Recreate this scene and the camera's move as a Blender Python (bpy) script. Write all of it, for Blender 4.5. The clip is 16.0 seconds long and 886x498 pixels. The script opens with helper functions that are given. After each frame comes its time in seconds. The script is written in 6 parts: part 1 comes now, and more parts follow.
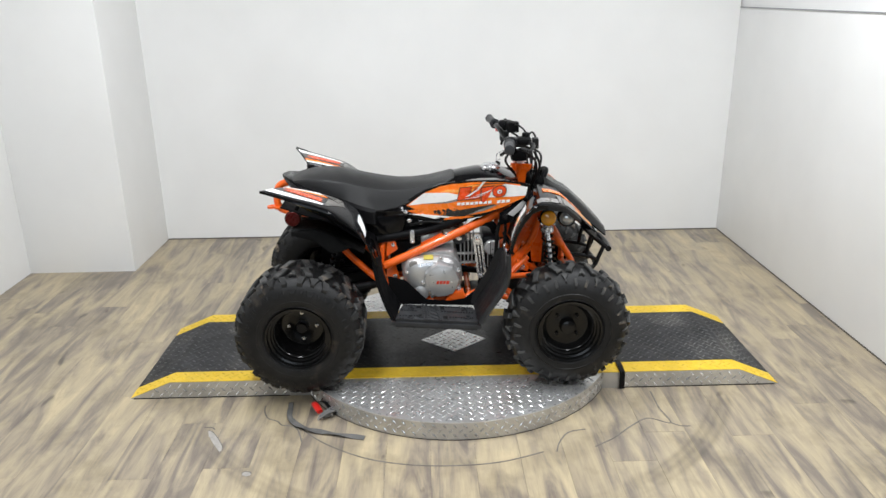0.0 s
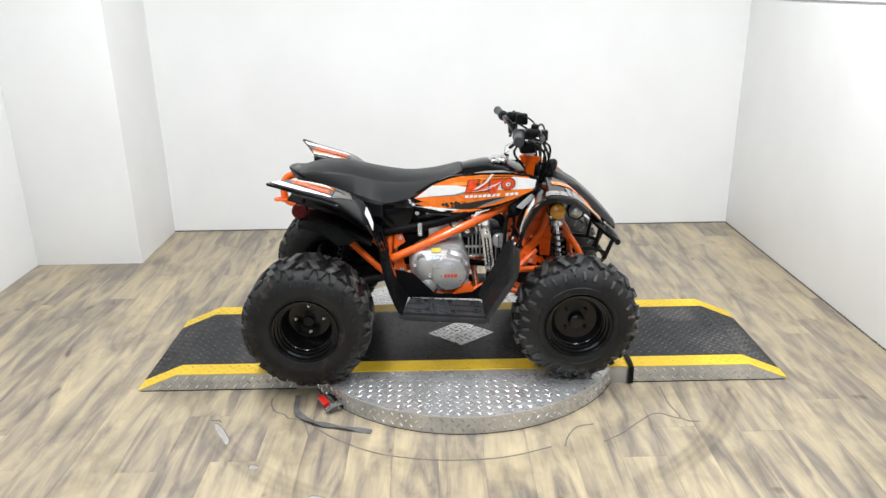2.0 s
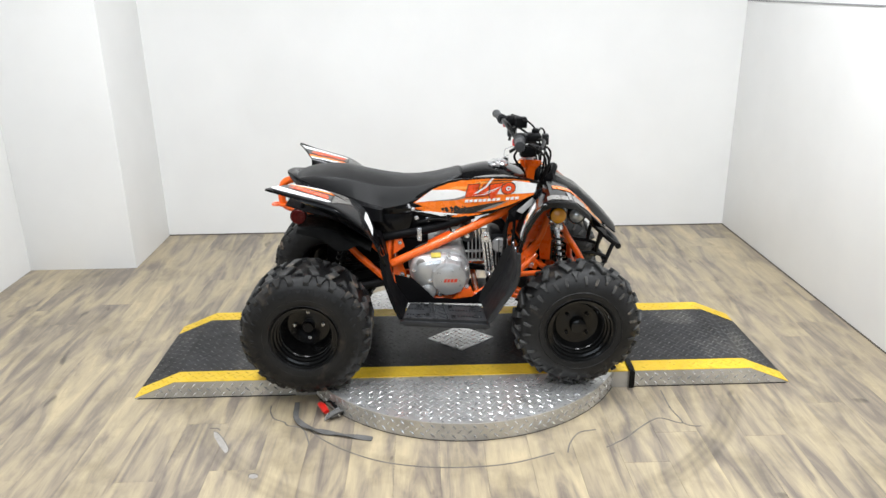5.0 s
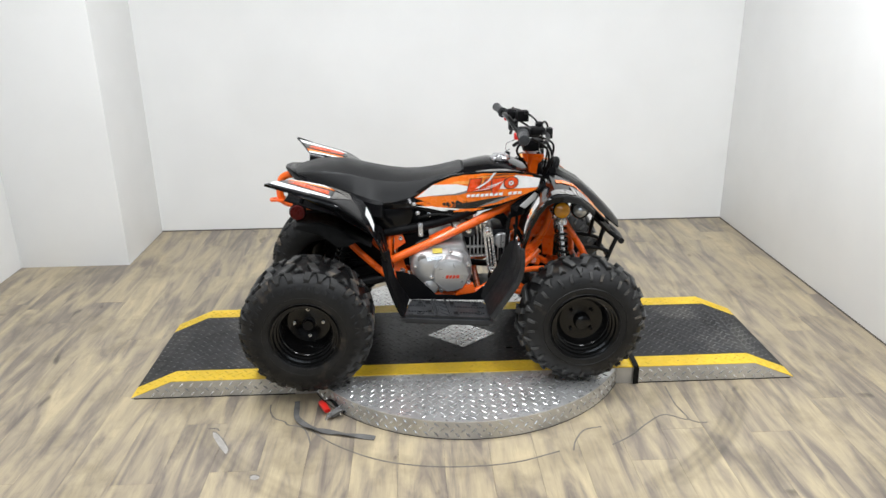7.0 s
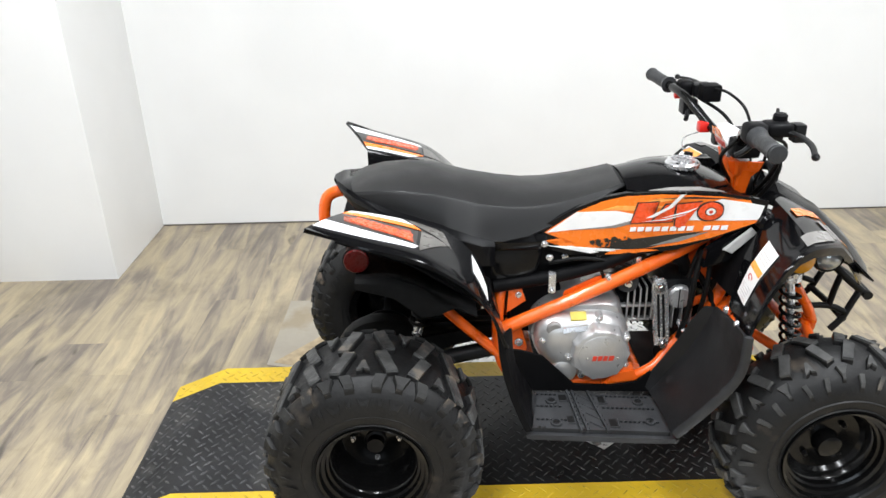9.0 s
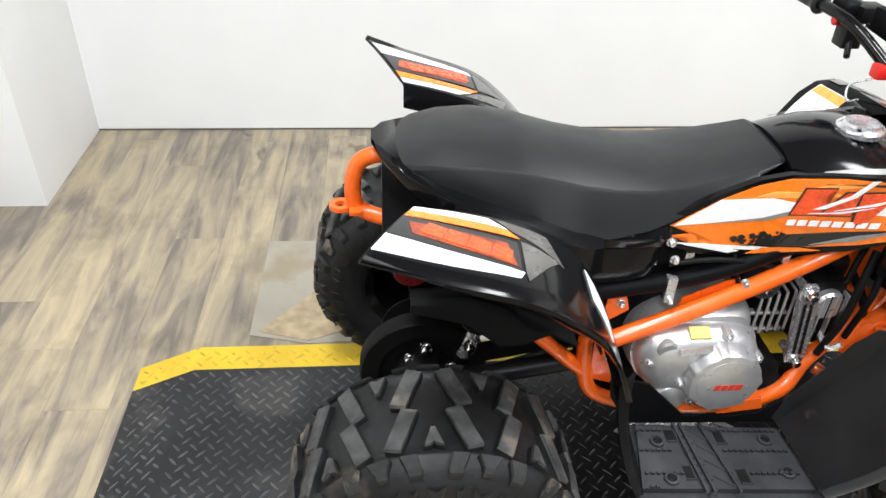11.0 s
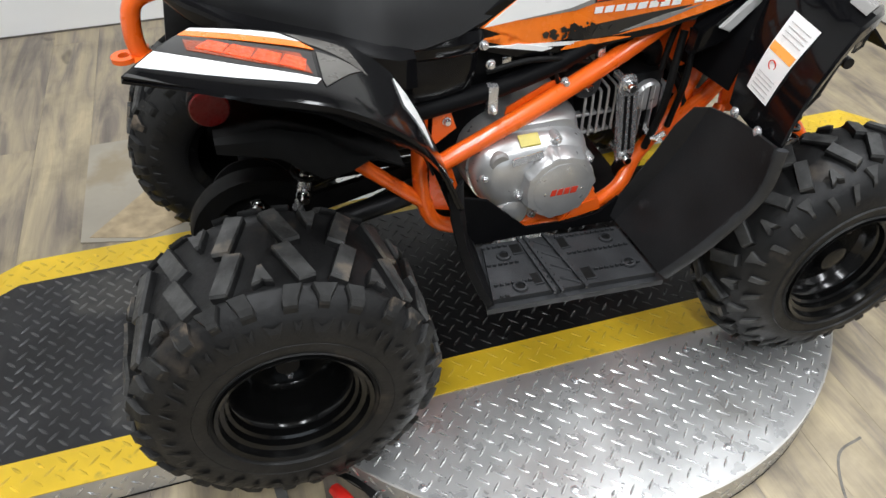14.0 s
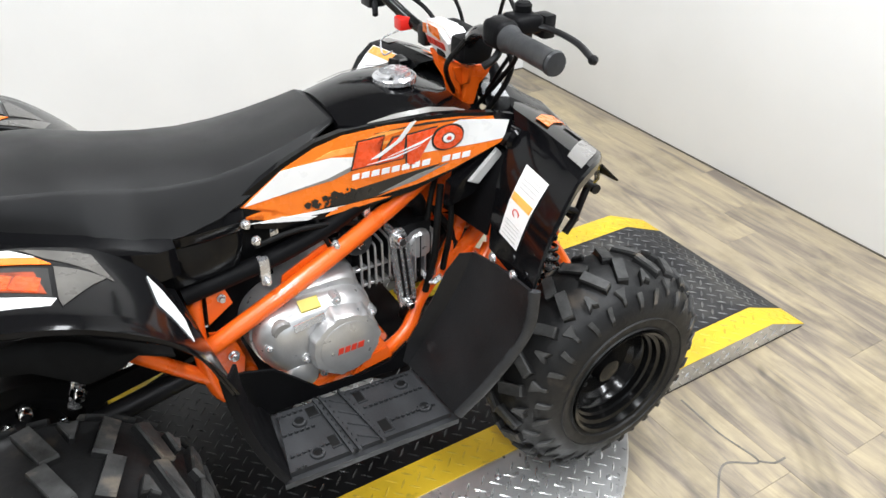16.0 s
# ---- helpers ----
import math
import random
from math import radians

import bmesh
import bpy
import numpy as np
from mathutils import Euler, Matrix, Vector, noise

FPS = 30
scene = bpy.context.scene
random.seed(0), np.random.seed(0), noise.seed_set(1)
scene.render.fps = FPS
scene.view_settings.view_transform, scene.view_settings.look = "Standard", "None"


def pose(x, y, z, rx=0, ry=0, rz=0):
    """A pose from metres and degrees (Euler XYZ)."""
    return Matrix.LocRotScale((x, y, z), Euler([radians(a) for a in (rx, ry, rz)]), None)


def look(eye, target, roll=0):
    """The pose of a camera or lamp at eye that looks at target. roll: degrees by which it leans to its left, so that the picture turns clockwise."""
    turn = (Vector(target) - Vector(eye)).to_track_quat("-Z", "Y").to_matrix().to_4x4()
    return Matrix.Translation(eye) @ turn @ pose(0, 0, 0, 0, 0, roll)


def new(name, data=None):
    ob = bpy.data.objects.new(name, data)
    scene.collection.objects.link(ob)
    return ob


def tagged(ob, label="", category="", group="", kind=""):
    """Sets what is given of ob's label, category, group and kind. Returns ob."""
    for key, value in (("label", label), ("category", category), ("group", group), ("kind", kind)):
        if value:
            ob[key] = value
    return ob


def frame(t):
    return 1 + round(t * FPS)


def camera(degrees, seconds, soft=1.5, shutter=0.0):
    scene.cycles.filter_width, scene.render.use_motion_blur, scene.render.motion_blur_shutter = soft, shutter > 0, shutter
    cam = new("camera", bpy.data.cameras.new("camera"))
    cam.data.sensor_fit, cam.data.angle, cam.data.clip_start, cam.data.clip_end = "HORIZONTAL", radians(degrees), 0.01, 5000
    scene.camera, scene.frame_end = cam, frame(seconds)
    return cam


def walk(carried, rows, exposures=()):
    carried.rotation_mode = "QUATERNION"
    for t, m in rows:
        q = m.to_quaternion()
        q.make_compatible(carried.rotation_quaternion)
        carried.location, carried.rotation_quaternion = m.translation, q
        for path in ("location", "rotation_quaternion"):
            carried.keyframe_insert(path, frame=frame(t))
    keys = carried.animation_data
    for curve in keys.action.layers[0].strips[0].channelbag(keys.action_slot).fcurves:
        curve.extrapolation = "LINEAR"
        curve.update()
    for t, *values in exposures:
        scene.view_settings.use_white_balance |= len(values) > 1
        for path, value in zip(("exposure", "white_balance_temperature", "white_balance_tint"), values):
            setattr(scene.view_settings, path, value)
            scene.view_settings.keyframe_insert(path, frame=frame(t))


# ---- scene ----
cam = camera(61.7, 16.0)
PATH = [
    (0, (-0.097, -2.907, 1.487), (-0.06, -1.016, 0.836), -0.8),
    (0.5, (-0.1, -2.896, 1.48), (-0.066, -1.008, 0.819), -0.6),
    (1, (-0.101, -2.893, 1.482), (-0.08, -1.004, 0.825), -0.5),
    (1.5, (-0.103, -2.889, 1.48), (-0.082, -1.002, 0.815), -0.8),
    (2, (-0.103, -2.887, 1.481), (-0.083, -1.002, 0.812), -0.8),
    (2.5, (-0.103, -2.887, 1.477), (-0.081, -1.004, 0.803), -1.5),
    (3, (-0.119, -2.88, 1.477), (-0.087, -0.997, 0.806), -1.9),
    (3.5, (-0.132, -2.875, 1.48), (-0.089, -0.984, 0.83), -1.9),
    (4, (-0.128, -2.876, 1.484), (-0.098, -0.982, 0.841), -1.3),
    (4.2, (-0.12, -2.872, 1.491), (-0.091, -0.981, 0.839), -1.1),
    (6.3, (-0.166, -2.846, 1.485), (-0.107, -0.967, 0.803), -0.8),
    (6.5, (-0.167, -2.839, 1.483), (-0.112, -0.962, 0.796), -1.0),
    (7, (-0.177, -2.817, 1.483), (-0.108, -0.939, 0.799), -0.8),
    (7.5, (-0.239, -2.727, 1.463), (-0.13, -0.88, 0.704), -1.4),
    (7.7, (-0.251, -2.64, 1.438), (-0.115, -0.828, 0.603), -0.4),
    (8, (-0.261, -2.439, 1.4), (-0.275, -0.6, 0.614), -0.2),
    (8.2, (-0.271, -2.277, 1.42), (-0.407, -0.445, 0.629), -1.4),
    (8.3, (-0.285, -2.196, 1.43), (-0.453, -0.378, 0.614), -2.4),
    (8.5, (-0.317, -2.064, 1.412), (-0.487, -0.266, 0.552), -3.9),
    (8.7, (-0.359, -1.91, 1.395), (-0.448, -0.092, 0.566), -2.8),
    (10.8, (-0.655, -1.102, 1.386), (-0.487, 0.577, 0.312), 1.6),
    (11, (-0.654, -1.11, 1.363), (-0.495, 0.523, 0.219), 2.2),
    (11.5, (-0.661, -1.13, 1.292), (-0.481, 0.396, 0.012), 2.6),
    (12, (-0.648, -1.144, 1.235), (-0.486, 0.278, -0.162), 2.2),
    (12.5, (-0.646, -1.146, 1.207), (-0.465, 0.184, -0.275), 2.1),
    (13, (-0.649, -1.144, 1.222), (-0.431, 0.213, -0.231), 1.4),
    (13.5, (-0.607, -1.167, 1.232), (-0.304, 0.266, -0.13), 0.1),
    (14, (-0.567, -1.158, 1.232), (-0.127, 0.263, -0.104), 0.0),
    (14.5, (-0.532, -1.148, 1.244), (0.031, 0.241, -0.081), 1.6),
    (15, (-0.498, -1.148, 1.254), (0.2, 0.239, -0.007), 2.0),
    (15.5, (-0.461, -1.157, 1.286), (0.341, 0.25, 0.112), 1.0),
    (16, (-0.446, -1.164, 1.325), (0.43, 0.247, 0.211), 1.1),
]
walk(cam, [(t, look(eye, target, roll)) for t, eye, target, roll in PATH],
     [(0.0, -0.33), (0.5, -0.28), (1.0, -0.2), (1.5, -0.15), (2.0, -0.08), (3.0, 0.0), (4.2, 0.0), (6.3, -0.33), (6.5, -0.33), (7.0, -0.26), (7.5, -0.14), (8.0, -0.05), (8.7, 0.02), (10.8, 0.12), (11.0, 0.1), (11.5, 0.0), (12.0, -0.15), (12.5, -0.3), (13.0, -0.35), (13.5, -0.38), (14.0, -0.38), (14.5, -0.3), (15.0, -0.15), (15.5, 0.0), (16.0, 0.05)])

# ---- world and lamps: a closed room lit by ceiling fluorescents ----
world = bpy.data.worlds.new("world")
scene.world = world
world.use_nodes = True
world.node_tree.nodes["Background"].inputs[0].default_value = (0.8, 0.9, 1.0, 1)
world.node_tree.nodes["Background"].inputs[1].default_value = 0.05
CEIL = 2.75


def ceiling_lamp(x, y, sx, sy, watts, colour=(0.935, 0.965, 1.0)):
    data = bpy.data.lights.new("ceiling_lamp", "AREA")
    data.shape, data.size, data.size_y, data.energy, data.color = "RECTANGLE", sx, sy, watts, colour
    ob = new("ceiling_lamp", data)
    ob.matrix_world = Matrix.Translation((x, y, CEIL - 0.06))
    return ob


for lx, ly, watts in ((-0.95, -0.30, 55), (0.95, -0.30, 55), (-0.95, -2.2, 55), (0.95, -2.2, 55)):
    ceiling_lamp(lx, ly, 0.3, 1.2, watts)
# cool daylight from the shop front far behind the camera, in the window's opening
data = bpy.data.lights.new("window_daylight", "AREA")
data.shape, data.size, data.size_y, data.energy, data.color = "RECTANGLE", 3.4, 1.5, 45, (0.80, 0.90, 1.0)
daylight = new("window_daylight", data)
daylight.matrix_world = look((-0.3, -6.9, 1.5), (-0.3, 0, 0.9))


# ---- materials ----
def mat(name, colour, rough=0.5, metal=0.0, coat=0.0, grain=None, bump=None, spots=None, spec=0.5, world=False):
    """grain: (scale, amount) of soft colour change; bump: (scale, strength); spots: (scale, colour, threshold) of wear; world: stains run on from piece to piece."""
    m = bpy.data.materials.new(name)
    m.use_nodes = True
    nt = m.node_tree
    b = nt.nodes["Principled BSDF"]
    b.inputs["Base Color"].default_value = (*colour, 1)
    b.inputs["Roughness"].default_value = rough
    b.inputs["Metallic"].default_value = metal
    b.inputs["Specular IOR Level"].default_value = spec
    b.inputs["Coat Weight"].default_value = coat
    b.inputs["Coat Roughness"].default_value = 0.06
    if world:
        place = nt.nodes.new("ShaderNodeNewGeometry").outputs["Position"]
    else:
        place = nt.nodes.new("ShaderNodeTexCoord").outputs["Object"]
    last = None

    def noise_node(scale, detail=4.0):
        n = nt.nodes.new("ShaderNodeTexNoise")
        n.inputs["Scale"].default_value, n.inputs["Detail"].default_value = scale, detail
        nt.links.new(place, n.inputs["Vector"])
        return n

    if grain:
        n = noise_node(grain[0])
        ramp = nt.nodes.new("ShaderNodeMapRange")
        ramp.inputs["From Min"].default_value, ramp.inputs["From Max"].default_value = 0.3, 0.7
        ramp.inputs["To Min"].default_value, ramp.inputs["To Max"].default_value = 1 - grain[1], 1 + grain[1]
        nt.links.new(n.outputs["Fac"], ramp.inputs["Value"])
        mix = nt.nodes.new("ShaderNodeVectorMath")
        mix.operation = "SCALE"
        mix.inputs[0].default_value = colour
        nt.links.new(ramp.outputs["Result"], mix.inputs["Scale"])
        last = mix.outputs["Vector"]
        rr = nt.nodes.new("ShaderNodeMapRange")
        rr.inputs["From Min"].default_value, rr.inputs["From Max"].default_value = 0.3, 0.7
        rr.inputs["To Min"].default_value, rr.inputs["To Max"].default_value = rough * 0.8, min(1, rough * 1.2)
        nt.links.new(noise_node(grain[0] * 3.1).outputs["Fac"], rr.inputs["Value"])
        nt.links.new(rr.outputs["Result"], b.inputs["Roughness"])
    if spots:
        n = noise_node(spots[0], 8.0)
        step = nt.nodes.new("ShaderNodeMapRange")
        step.inputs["From Min"].default_value, step.inputs["From Max"].default_value = spots[2], spots[2] + 0.1
        nt.links.new(n.outputs["Fac"], step.inputs["Value"])
        mix = nt.nodes.new("ShaderNodeMix")
        mix.data_type = "RGBA"
        mix.inputs[6].default_value = (*colour, 1)
        if last:
            nt.links.new(last, mix.inputs[6])
        mix.inputs[7].default_value = (*spots[1], 1)
        nt.links.new(step.outputs["Result"], mix.inputs[0])
        last = mix.outputs[2]
    if last:
        nt.links.new(last, b.inputs["Base Color"])
    if bump:
        bp = nt.nodes.new("ShaderNodeBump")
        bp.inputs["Strength"].default_value, bp.inputs["Distance"].default_value = bump[1], 0.002
        nt.links.new(noise_node(bump[0], 6.0).outputs["Fac"], bp.inputs["Height"])
        nt.links.new(bp.outputs["Normal"], b.inputs["Normal"])
    return m


WALL = mat("white_wall_paint", (0.80, 0.80, 0.79), 0.55, grain=(2.0, 0.03), bump=(90, 0.12))
CEILING = mat("low_bounce_ceiling", (0.24, 0.24, 0.235), 0.8, grain=(3.0, 0.04))
ALU = mat("aluminium_tread", (0.60, 0.60, 0.595), 0.30, metal=0.70, grain=(9.0, 0.12), bump=(14, 0.10), spots=(5.0, (0.50, 0.49, 0.47), 0.62))
ALU_SIDE = mat("aluminium_tread_dull", (0.56, 0.545, 0.515), 0.46, metal=0.65, grain=(8.0, 0.2), bump=(60, 0.15))
BLACK_TREAD = mat("black_tread_coating", (0.008, 0.008, 0.0085), 0.34, grain=(7.0, 0.3), bump=(120, 0.15), spots=(9.0, (0.03, 0.03, 0.03), 0.66), spec=0.3)
BLACK_LUG = mat("black_tread_lugs", (0.015, 0.015, 0.016), 0.30, grain=(20.0, 0.4), spec=0.5)
RAMP_TREAD = mat("dusty_black_coating", (0.022, 0.022, 0.0235), 0.55, grain=(5.0, 0.4), bump=(120, 0.2), spots=(7.0, (0.055, 0.053, 0.050), 0.56), spec=0.3)
RAMP_LUG = mat("dusty_black_lugs", (0.052, 0.052, 0.054), 0.42, grain=(12.0, 0.5), spots=(6.0, (0.12, 0.118, 0.112), 0.56), spec=0.5)
# lugs brighter than their plate, the glint of their slopes painted in
ALU_LUG = mat("bright_aluminium_lugs", (0.66, 0.66, 0.66), 0.24, metal=0.8, grain=(15.0, 0.1))
YELLOW_LUG = mat("dirty_yellow_lugs", (0.62, 0.415, 0.028), 0.58, grain=(25.0, 0.3), spots=(26.0, (0.30, 0.21, 0.04), 0.62))
YELLOW = mat("yellow_edge_paint", (0.70, 0.465, 0.022), 0.45, grain=(8.0, 0.14), bump=(80, 0.15), spots=(30.0, (0.42, 0.29, 0.04), 0.64))
RUBBER = mat("tyre_rubber", (0.0100, 0.0100, 0.0102), 0.50, grain=(14.0, 0.35), bump=(160, 0.3), spots=(9.0, (0.06, 0.048, 0.037), 0.64), spec=0.30, world=True)
TREAD = mat("worn_tread_rubber", (0.046, 0.046, 0.045), 0.60, grain=(26.0, 0.55), bump=(90, 0.7), spots=(13.0, (0.145, 0.122, 0.096), 0.59), spec=0.3, world=True)
MUD = mat("mud_stained_rubber", (0.021, 0.021, 0.0205), 0.62, grain=(20.0, 0.5), bump=(90, 0.7), spots=(22.0, (0.125, 0.098, 0.074), 0.58), spec=0.25, world=True)
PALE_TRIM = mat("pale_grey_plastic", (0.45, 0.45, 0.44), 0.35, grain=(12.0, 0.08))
PALE_INK = mat("pale_grey_print", (0.52, 0.51, 0.50), 0.4)
LOGO_RED = mat("red_orange_sticker", (0.78, 0.075, 0.012), 0.28, coat=0.3, grain=(40.0, 0.2))
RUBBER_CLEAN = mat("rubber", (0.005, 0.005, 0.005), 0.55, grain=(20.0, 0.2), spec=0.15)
RIM = mat("black_rim_paint", (0.004, 0.004, 0.004), 0.20, coat=0.2, grain=(10.0, 0.15), spec=0.25)
STEEL = mat("zinc_steel", (0.68, 0.68, 0.69), 0.25, metal=0.8, grain=(30.0, 0.15))
CHROME = mat("chrome", (0.85, 0.85, 0.86), 0.08, metal=1.0)
SEATM = mat("black_seat_vinyl", (0.0105, 0.0105, 0.0108), 0.42, grain=(3.0, 0.08), bump=(700, 0.08), spec=0.42)
GLOSS = mat("black_gloss_plastic", (0.0035, 0.0035, 0.004), 0.15, coat=0.2, grain=(6.0, 0.1), spec=0.12)
MATTE = mat("black_textured_plastic", (0.0045, 0.0045, 0.005), 0.45, grain=(8.0, 0.2), bump=(300, 0.2), spec=0.07)
GUARD = mat("scuffed_black_plastic", (0.013, 0.013, 0.0137), 0.40, grain=(9.0, 0.3), bump=(260, 0.2), spots=(15.0, (0.035, 0.035, 0.036), 0.66), spec=0.22)
GREYP = mat("scuffed_grey_plastic", (0.027, 0.028, 0.030), 0.44, grain=(18.0, 0.25), bump=(260, 0.25), spots=(22.0, (0.05, 0.05, 0.053), 0.66), spec=0.3)
ORANGE = mat("orange_powder_coat", (0.85, 0.125, 0.008), 0.3, coat=0.35, grain=(8.0, 0.06), bump=(200, 0.06))
ORANGE_S = mat("orange_sticker", (0.94, 0.20, 0.012), 0.28, coat=0.3, grain=(14.0, 0.08))
LIGHT_ORANGE = mat("light_orange_sticker", (0.94, 0.38, 0.08), 0.28, coat=0.3, grain=(14.0, 0.08))
WHITE_S = mat("white_sticker", (0.86, 0.86, 0.85), 0.3, coat=0.3, grain=(14.0, 0.04))
STONE_S = mat("stone_grey_sticker", (0.085, 0.080, 0.072), 0.3, coat=0.3, grain=(18.0, 0.35))
BURNT_S = mat("burnt_orange_sticker", (0.30, 0.045, 0.010), 0.3, coat=0.3, grain=(30.0, 0.5))
GREY_S = mat("grey_sticker", (0.22, 0.21, 0.20), 0.3, coat=0.3, grain=(14.0, 0.1))
BLACK_S = mat("black_sticker", (0.012, 0.012, 0.012), 0.3, coat=0.3)
RED_S = mat("red_sticker", (0.62, 0.035, 0.012), 0.3, coat=0.3)
YELLOW_S = mat("yellow_sticker", (0.46, 0.38, 0.06), 0.4, grain=(40.0, 0.1))
CAST = mat("cast_aluminium", (0.53, 0.53, 0.53), 0.33, metal=0.65, grain=(16.0, 0.14), bump=(220, 0.2), spots=(9.0, (0.34, 0.335, 0.33), 0.64))
DARKM = mat("dark_metal", (0.015, 0.015, 0.016), 0.4, metal=0.6, grain=(12.0, 0.2), spec=0.3)
RED_LENS = mat("red_lens", (0.10, 0.004, 0.004), 0.30, coat=0.0, grain=(60.0, 0.15), spec=0.2)
AMBER_LENS = mat("amber_lens", (0.72, 0.30, 0.010), 0.15, coat=0.6, grain=(60.0, 0.12))
CLEAR_LENS = mat("clear_lens", (0.55, 0.57, 0.58), 0.08, metal=0.5, coat=0.6, grain=(50.0, 0.2))
REDP = mat("red_plastic", (0.60, 0.018, 0.012), 0.35, grain=(20.0, 0.1))
STRAP = mat("grey_webbing", (0.105, 0.102, 0.098), 0.8, grain=(25.0, 0.25), bump=(500, 0.5))


def floor_material():
    m = bpy.data.materials.new("vinyl_wood_plank")
    m.use_nodes = True
    nt, L = m.node_tree, m.node_tree.links
    b = nt.nodes["Principled BSDF"]
    geo = nt.nodes.new("ShaderNodeNewGeometry")
    info = nt.nodes.new("ShaderNodeObjectInfo")
    shift = nt.nodes.new("ShaderNodeVectorMath")
    shift.operation = "MULTIPLY_ADD"
    shift.inputs[1].default_value = (1, 1, 1)
    comb = nt.nodes.new("ShaderNodeCombineXYZ")
    mul = nt.nodes.new("ShaderNodeMath")
    mul.operation, mul.inputs[1].default_value = "MULTIPLY", 37.0
    L.new(info.outputs["Random"], mul.inputs[0])
    L.new(mul.outputs[0], comb.inputs[0])
    L.new(mul.outputs[0], comb.inputs[1])
    L.new(geo.outputs["Position"], shift.inputs[0])
    L.new(comb.outputs[0], shift.inputs[2])

    def layer(sx, sy, detail, rough=0.6, dist=0.0):
        mp = nt.nodes.new("ShaderNodeMapping")
        mp.inputs["Scale"].default_value = (sx, sy, 1)
        n = nt.nodes.new("ShaderNodeTexNoise")
        n.inputs["Scale"].default_value, n.inputs["Detail"].default_value, n.inputs["Roughness"].default_value = 1.0, detail, rough
        n.inputs["Distortion"].default_value = dist
        L.new(shift.outputs[0], mp.inputs[0])
        L.new(mp.outputs[0], n.inputs["Vector"])
        return n.outputs["Fac"]

    broad, fine, hair = layer(13, 2.2, 4, 0.58, 1.1), layer(48, 3.0, 5, 0.65, 0.5), layer(260, 6, 4, 0.7)
    add = nt.nodes.new("ShaderNodeMath")
    add.operation, add.inputs[1].default_value = "MULTIPLY_ADD", 0.72
    L.new(broad, add.inputs[0])
    f2 = nt.nodes.new("ShaderNodeMath")
    f2.operation, f2.inputs[1].default_value = "MULTIPLY", 0.19
    L.new(fine, f2.inputs[0])
    L.new(f2.outputs[0], add.inputs[2])
    tone = nt.nodes.new("ShaderNodeMath")
    tone.operation, tone.inputs[1].default_value = "MULTIPLY_ADD", 0.10
    L.new(info.outputs["Random"], tone.inputs[0])
    L.new(add.outputs[0], tone.inputs[2])
    ramp = nt.nodes.new("ShaderNodeValToRGB")
    e = ramp.color_ramp.elements
    e[0].position, e[0].color = 0.30, (0.135, 0.113, 0.095, 1)
    e[1].position, e[1].color = 0.68, (0.490, 0.402, 0.258, 1)
    for p, c in ((0.40, (0.200, 0.168, 0.136, 1)), (0.47, (0.285, 0.238, 0.176, 1)), (0.53, (0.358, 0.297, 0.203, 1)), (0.60, (0.415, 0.343, 0.226, 1))):
        k = e.new(p)
        k.color = c
    L.new(tone.outputs[0], ramp.inputs[0])
    dark = nt.nodes.new("ShaderNodeMapRange")
    dark.inputs["From Min"].default_value, dark.inputs["From Max"].default_value = 0.25, 0.5
    dark.inputs["To Min"].default_value, dark.inputs["To Max"].default_value = 0.84, 1.0
    L.new(hair, dark.inputs["Value"])
    sc = nt.nodes.new("ShaderNodeVectorMath")
    sc.operation = "SCALE"
    L.new(ramp.outputs[0], sc.inputs[0])
    grime = nt.nodes.new("ShaderNodeTexNoise")
    grime.inputs["Scale"].default_value, grime.inputs["Detail"].default_value, grime.inputs["Roughness"].default_value = 4.2, 7.0, 0.66
    L.new(geo.outputs["Position"], grime.inputs["Vector"])
    stain = nt.nodes.new("ShaderNodeMapRange")
    stain.inputs["From Min"].default_value, stain.inputs["From Max"].default_value = 0.50, 0.68
    stain.inputs["To Min"].default_value, stain.inputs["To Max"].default_value = 1.03, 0.74
    L.new(grime.outputs["Fac"], stain.inputs["Value"])
    worn = nt.nodes.new("ShaderNodeMath")
    worn.operation = "MULTIPLY"
    L.new(dark.outputs[0], worn.inputs[0])
    L.new(stain.outputs[0], worn.inputs[1])
    knots = nt.nodes.new("ShaderNodeMapRange")
    knots.inputs["From Min"].default_value, knots.inputs["From Max"].default_value = 0.70, 0.76
    knots.inputs["To Min"].default_value, knots.inputs["To Max"].default_value = 1.0, 0.45
    L.new(layer(9, 5, 2, 0.5, 0.6), knots.inputs["Value"])
    flat = nt.nodes.new("ShaderNodeVectorMath")
    flat.operation, flat.inputs[1].default_value = "MULTIPLY", (1, 1, 0)
    L.new(geo.outputs["Position"], flat.inputs[0])
    reach = nt.nodes.new("ShaderNodeVectorMath")
    reach.operation = "LENGTH"
    L.new(flat.outputs[0], reach.inputs[0])
    rubbed = nt.nodes.new("ShaderNodeValToRGB")
    rings = rubbed.color_ramp
    rings.elements[0].position, rings.elements[0].color = 0.0, (1, 1, 1, 1)
    rings.elements[1].position, rings.elements[1].color = 1.0, (1, 1, 1, 1)
    for at, dark in ((0.392, 1.0), (0.402, 0.84), (0.436, 0.90), (0.446, 1.0), (0.524, 1.0), (0.532, 0.70), (0.538, 0.86), (0.546, 0.66), (0.555, 0.84), (0.562, 0.70), (0.572, 1.0)):
        k = rings.elements.new(at)
        k.color = (dark, dark, dark, 1)
    halved = nt.nodes.new("ShaderNodeMath")
    halved.operation, halved.inputs[1].default_value = "MULTIPLY", 0.5
    L.new(reach.outputs["Value"], halved.inputs[0])
    L.new(halved.outputs[0], rubbed.inputs[0])
